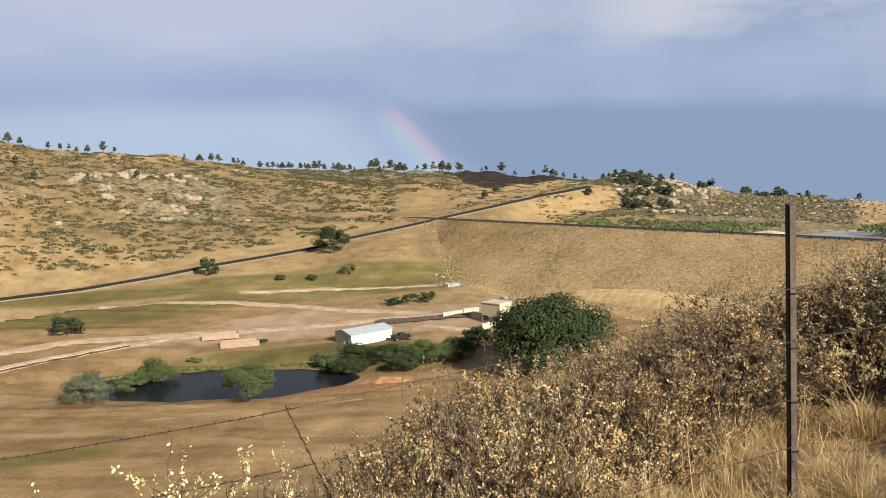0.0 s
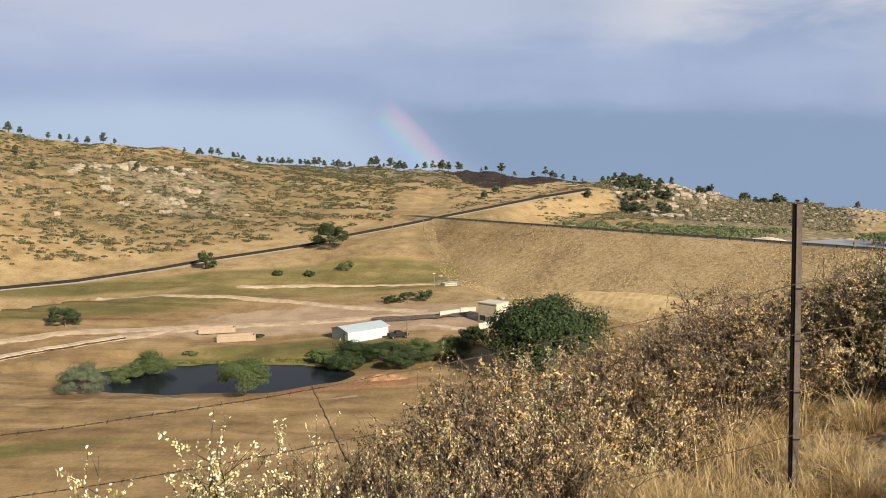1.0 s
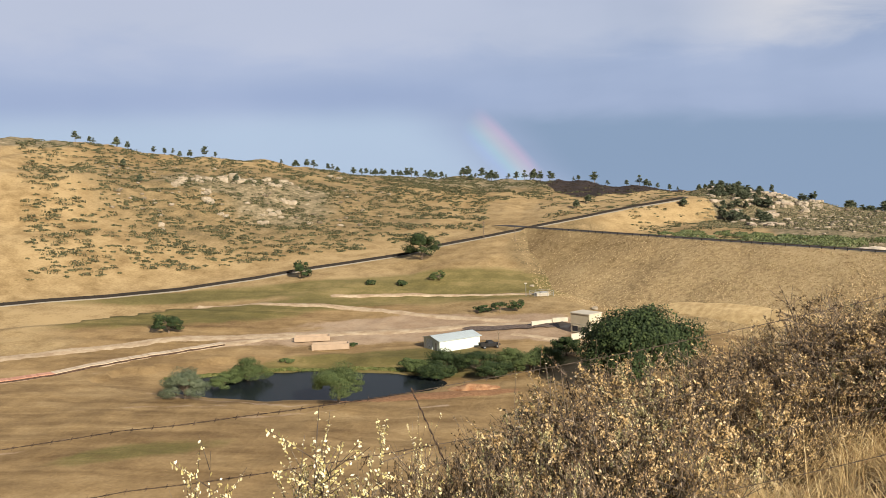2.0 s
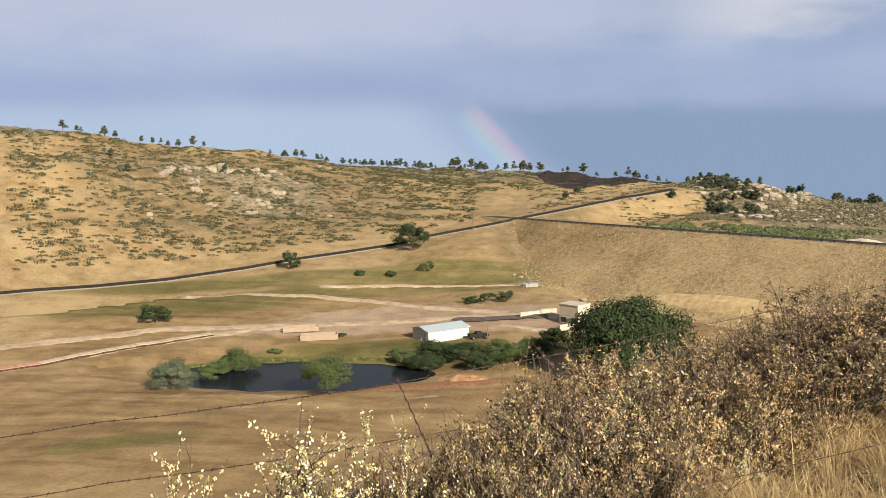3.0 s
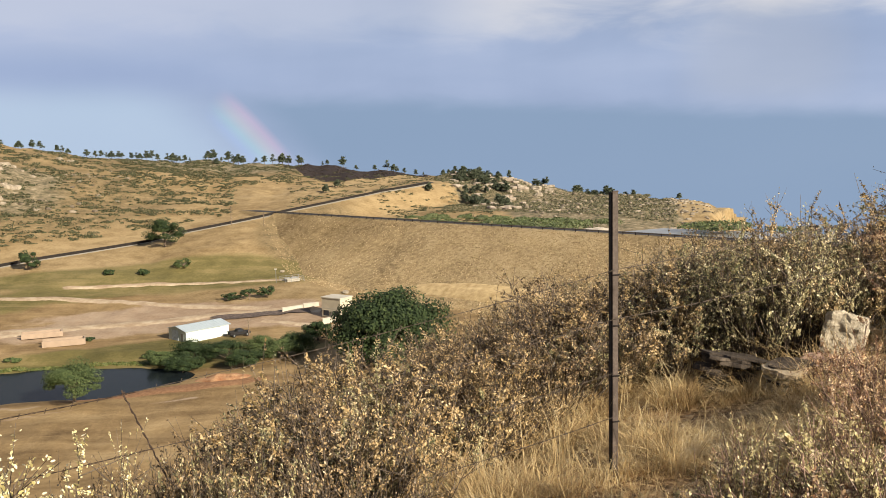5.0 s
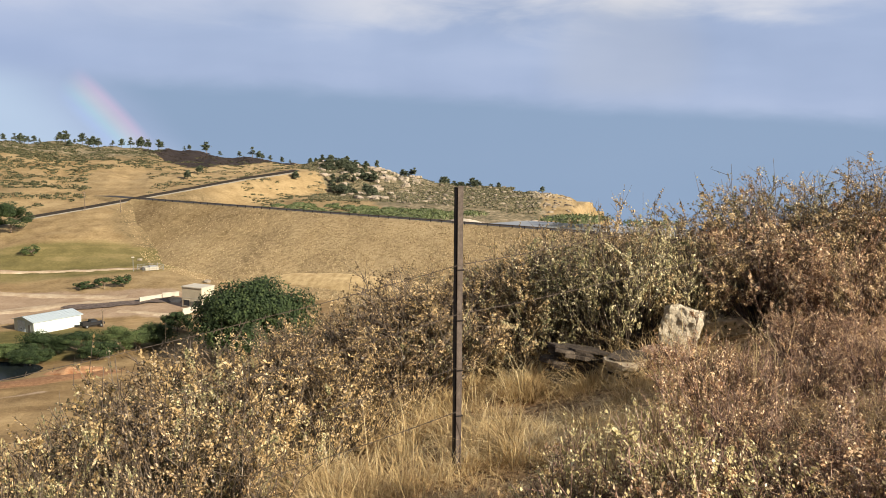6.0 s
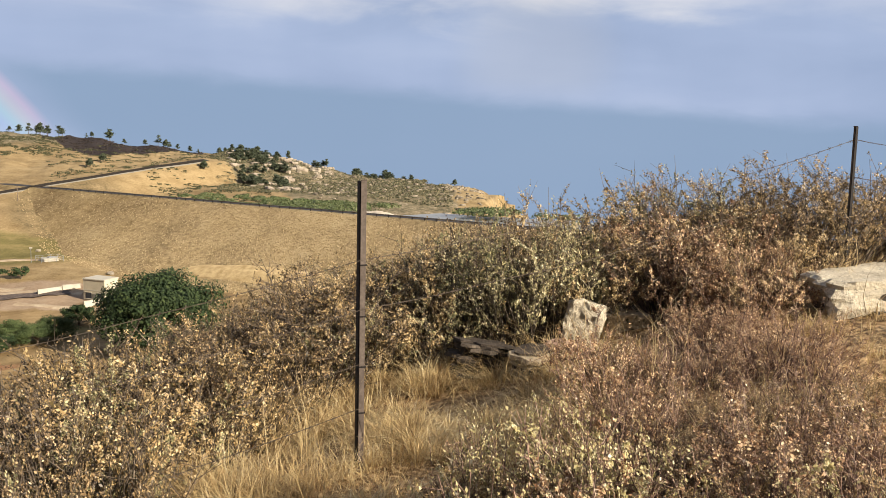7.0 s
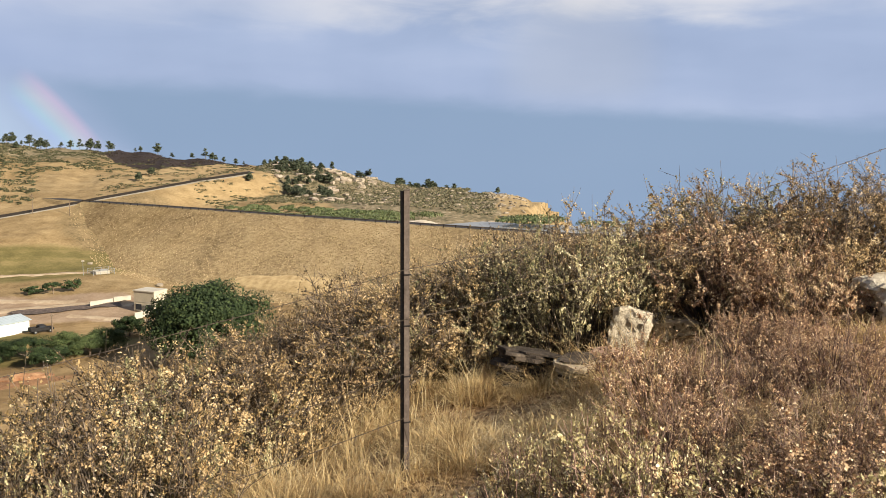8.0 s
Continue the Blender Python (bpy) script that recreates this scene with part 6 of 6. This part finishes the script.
random.seed(12)
# thin sprigs before the drop
for az, d, top, size in ((-17.6, 3.4, -18.0, 0.9), (-16.5, 3.4, -16.9, 0.8), (-15.3, 3.45, -17.6, 0.9), (-10.4, 3.5, -17.2, 0.4), (-24.8, 3.3, -18.0, 0.5), (-20.5, 3.3, -20.0, 0.9), (-22.5, 3.3, -20.8, 0.9), (-13.0, 3.4, -19.2, 0.9), (-11.5, 3.5, -19.0, 0.9), (-18.5, 3.3, -19.8, 0.9), (-16.8, 3.35, -19.0, 1.0)):
    plant("sprig", az, d, top, size)
thicket(("tan", "green", "brown"), -9.5, -3, 3.6, 4.0, 6, 0.8, 0.55, lambda az: crest_el(az) - 0.6)
thicket(("brown", "tan", "brown"), -12.5, -7, 3.5, 3.9, 6, 0.6, 0.6, lambda az: float(curve(az, [-13, -10, -7], [-20.9, -20.0, -18.8])))
# the mound in the middle
thicket(("brown", "brown", "green", "tan"), -3, 5, 3.9, 4.6, 6, 3.4, 0.8)
thicket(("brown", "brown", "green", "tan"), -2, 9.5, 4.9, 5.8, 9, 1.0, 0.9)
thicket(("brown", "green", "brown"), -5, 2, 3.1, 3.6, 5, 2.5, 0.65, lambda az: -19.8)
thicket(("green", "tan"), 3.5, 8, 4.2, 4.6, 3, 2.0, 0.55, lambda az: -17.5)
# the row behind the grass
thicket(("tan", "tan", "brown", "green"), 9, 18, 6.3, 7.4, 8, 0.8, 1.0)
thicket(("tan", "tan", "brown"), 9, 15, 5.4, 6.0, 5, 0.8, 0.9, lambda az: crest_el(az) - 2.0)
thicket(("tan", "brown", "tan", "green"), 16, 28, 6.9, 7.5, 10, 0.7, 1.0)
thicket(("tan", "green"), 8, 28, 7.8, 8.8, 10, 0.5, 1.1)
thicket(("tan", "green", "tan"), 17, 26, 6.6, 6.9, 6, 1.0, 0.9, lambda az: crest_el(az) - 2.2)
for az, d, top, size in ((31.2, 6.8, -5.3, 0.75), (28.6, 7.0, -5.8, 0.7), (33.0, 7.1, -5.6, 0.6), (29.9, 6.7, -7.2, 0.6)):
    plant("green", az, d, top, size)
thicket(("tan", "brown", "tan"), 26, 35, 7.4, 8.2, 9, 0.5, 0.95)
thicket(("tan", "green", "tan"), 32.4, 36.2, 6.8, 7.2, 4, 0.6, 0.7, lambda az: -6.4)
# the tall mass up the slope
thicket(("tan", "tan", "green", "brown"), 37.6, 50, 7.7, 8.5, 10, 0.3, 1.0)
thicket(("tan", "red", "green", "tan"), 39.0, 45.5, 7.2, 7.7, 8, 0.8, 0.9, lambda az: crest_el(az) - 1.6)
thicket(("red", "tan", "brown"), 38.8, 43.5, 7.0, 7.3, 7, 0.8, 0.8, lambda az: -5.6)
thicket(("brown", "red", "tan"), 40.0, 43.0, 6.8, 7.0, 4, 0.8, 0.6, lambda az: -8.2)
thicket(("red", "tan", "red"), 43.6, 46.0, 6.5, 6.9, 4, 1.0, 0.8, lambda az: -6.2)
thicket(("red", "bare", "red"), 41.5, 46.5, 5.7, 6.1, 6, 0.8, 0.85, lambda az: -9.8)
thicket(("red", "red", "tan"), 42.5, 48.5, 7.0, 7.4, 5, 0.8, 0.8, lambda az: -4.6)
thicket(("tan", "red", "green"), 49.5, 58, 8.2, 9.0, 7, 0.8, 1.0)
for az, d, top, size in ((39, 7.8, -2.0, 0.9), (43.2, 7.6, -1.9, 0.9), (45.0, 7.8, -1.0, 0.9), (30.4, 7.4, -3.9, 0.9), (47.3, 7.6, -1.1, 0.9), (23.5, 7.4, -7.0, 0.9), (17.2, 7.2, -8.3, 0.9), (36.6, 7.7, -3.0, 0.9), (9, 5.5, -12.0, 0.9), (4, 5.2, -12.9, 0.9), (0.2, 4.4, -13.9, 0.9)):
    plant("shoot", az, d, top, size)


# near side: low red-brown thicket
def thicket_el(az):
    return float(curve(az, [28, 31.7, 33.1, 36.6, 40, 43.2, 46.3, 48.3, 60], [-17.5, -15.2, -13.7, -12.5, -12.1, -11.4, -10.7, -10.0, -8.5]))


thicket(("red", "bare", "red"), 36, 50, 4.8, 5.4, 13, 2.2, 0.9, lambda az: thicket_el(az) + 0.6)
thicket(("red", "tan", "bare"), 36.5, 53, 4.1, 4.7, 14, 2.2, 0.9, lambda az: thicket_el(az) - 2.2)
thicket(("red", "tan", "bare"), 38, 56, 3.4, 4.0, 13, 2.4, 0.9, lambda az: thicket_el(az) - 4.6)
thicket(("red", "pale", "tan"), 37, 59, 2.7, 3.2, 10, 1.8, 0.85, lambda az: thicket_el(az) - 8.0)
thicket(("pale", "tan", "pale"), 28.5, 38, 3.1, 3.6, 8, 2.2, 0.75, lambda az: float(curve(az, [28, 31, 34, 38], [-21.0, -19.0, -17.4, -16.6])))
thicket(("bare", "pale"), 27, 33, 3.2, 3.6, 3, 2.0, 0.5, lambda az: -18.5)
thicket(("bare",), 36, 39, 5.3, 5.7, 3, 0.5, 0.8, lambda az: -12.4)


# ---- foreground: dry grass ----
def grass(name, seed, tufts, blades, height, width, splay, mat, label):
    """Dry grass tufts: bent blades of three joints, all in one mesh."""
    rng = np.random.RandomState(seed)
    k = len(tufts) * blades
    base = np.repeat(tufts[:, :3], blades, 0)
    size = np.repeat(tufts[:, 3], blades)
    q = rng.uniform(0, 2 * np.pi, k)
    r = rng.uniform(0, 1, k) ** 0.7
    tall = height * size * rng.uniform(0.45, 1.15, k)
    way = np.stack([np.cos(q), np.sin(q), np.zeros(k)], 1)
    root = base + way * (r * 0.06 * size)[:, None] + (0, 0, -0.02)
    bend = (splay * tall * rng.uniform(0.2, 1.2, k) * (0.35 + r))[:, None]
    side = np.stack([-np.sin(q), np.cos(q), np.zeros(k)], 1)
    turn = rng.uniform(-1, 1, k)[:, None]
    side = unit(side + way * turn)
    f = (0.0, 0.45, 0.8, 1.0)
    mid = [root + way * bend * t * t + np.stack([0 * tall, 0 * tall, tall * (t - 0.25 * t * t * splay)], 1) for t in f]
    for joint, amount in zip(mid[1:], (0.05, 0.10, 0.17)):
        joint += rng.normal(size=(k, 3)) * (tall * amount)[:, None]
    half = [width * w / 2 for w in (1.0, 0.85, 0.5)]
    v = np.stack([mid[0] - side * half[0], mid[0] + side * half[0], mid[1] + side * half[1], mid[1] - side * half[1], mid[2] + side * half[2], mid[2] - side * half[2], mid[3]], 1).reshape(-1, 3)
    tri = np.array([(0, 1, 2), (0, 2, 3), (3, 2, 4), (3, 4, 5), (5, 4, 6)])
    faces = (tri[None] + 7 * np.arange(k)[:, None, None]).reshape(-1, 3)
    return tagged(mesh_object(name, v, faces, mat), label, "grass", kind="stuff")


def tuft_spots(seed, count, az0, az1, d0, d1, lo, hi):
    rng = np.random.RandomState(seed)
    az, d = np.radians(rng.uniform(az0, az1, count)), np.sqrt(rng.uniform(d0 * d0, d1 * d1, count))
    clear = (az < radians(25.5)) | (az > radians(33)) | (d < 4.3)  # bare ground before the ledge
    x, y = d * np.sin(az), d * np.cos(az)
    return np.stack([x, y, near_height(x, y), rng.uniform(lo, hi, count) * np.where(clear, 1.0, 0.55)], 1)


def clumped(spots, seed, keep):
    """Tufts thinned out by soft patches, so that bare litter shows between."""
    rng = np.random.RandomState(seed)
    lie = wavy(spots[:, 0], spots[:, 1], 1.1, seed, 3) + rng.uniform(-0.35, 0.35, len(spots))
    return spots[lie > np.quantile(lie, 1 - keep)]


meadow = np.concatenate([tuft_spots(301, 420, 10, 37, 3.4, 7.4, 0.45, 1.05), tuft_spots(302, 160, 9, 36, 2.3, 3.6, 0.5, 1.1), tuft_spots(303, 200, -8, 14, 2.6, 6.0, 0.5, 0.9), tuft_spots(313, 170, 22, 38, 3.0, 5.2, 0.5, 1.1), tuft_spots(312, 170, 5, 18, 2.6, 4.4, 0.8, 1.3), tuft_spots(317, 210, 2, 15, 3.6, 5.8, 0.9, 1.6), tuft_spots(304, 90, 30, 39, 2.6, 7.0, 0.5, 0.9), tuft_spots(315, 60, 42, 60, 5.5, 8.6, 0.5, 0.8), tuft_spots(316, 46, 25, 34, 4.4, 6.2, 0.9, 1.6), tuft_spots(318, 60, 25.5, 33.5, 5.9, 6.6, 1.0, 1.7), tuft_spots(319, 90, 24, 33, 4.6, 5.7, 0.5, 0.9)])
grass("dry_grass", 305, clumped(meadow, 31, 0.66), 46, 0.27, 0.004, 1.25, GRASS, "dry golden bunch grass round the fence post")
stubble = np.concatenate([tuft_spots(320, 420, 21, 34, 4.5, 6.3, 0.7, 1.4), tuft_spots(306, 2100, 5, 60, 2.0, 9.0, 0.6, 1.2), tuft_spots(307, 300, -25, 5, 2.2, 6.0, 0.6, 1.2)])
grass("short_grass", 308, clumped(stubble, 32, 0.7), 20, 0.12, 0.004, 1.5, GRASS, "short flattened dry grass and litter")
stalks = np.concatenate([tuft_spots(309, 80, 8, 40, 3.0, 6.8, 0.7, 1.1), tuft_spots(310, 24, 34, 56, 3.4, 7.5, 0.6, 0.9)])
grass("grass_stalks", 311, stalks, 5, 0.62, 0.0036, 0.4, GRASS, "tall pale dry grass stalks")
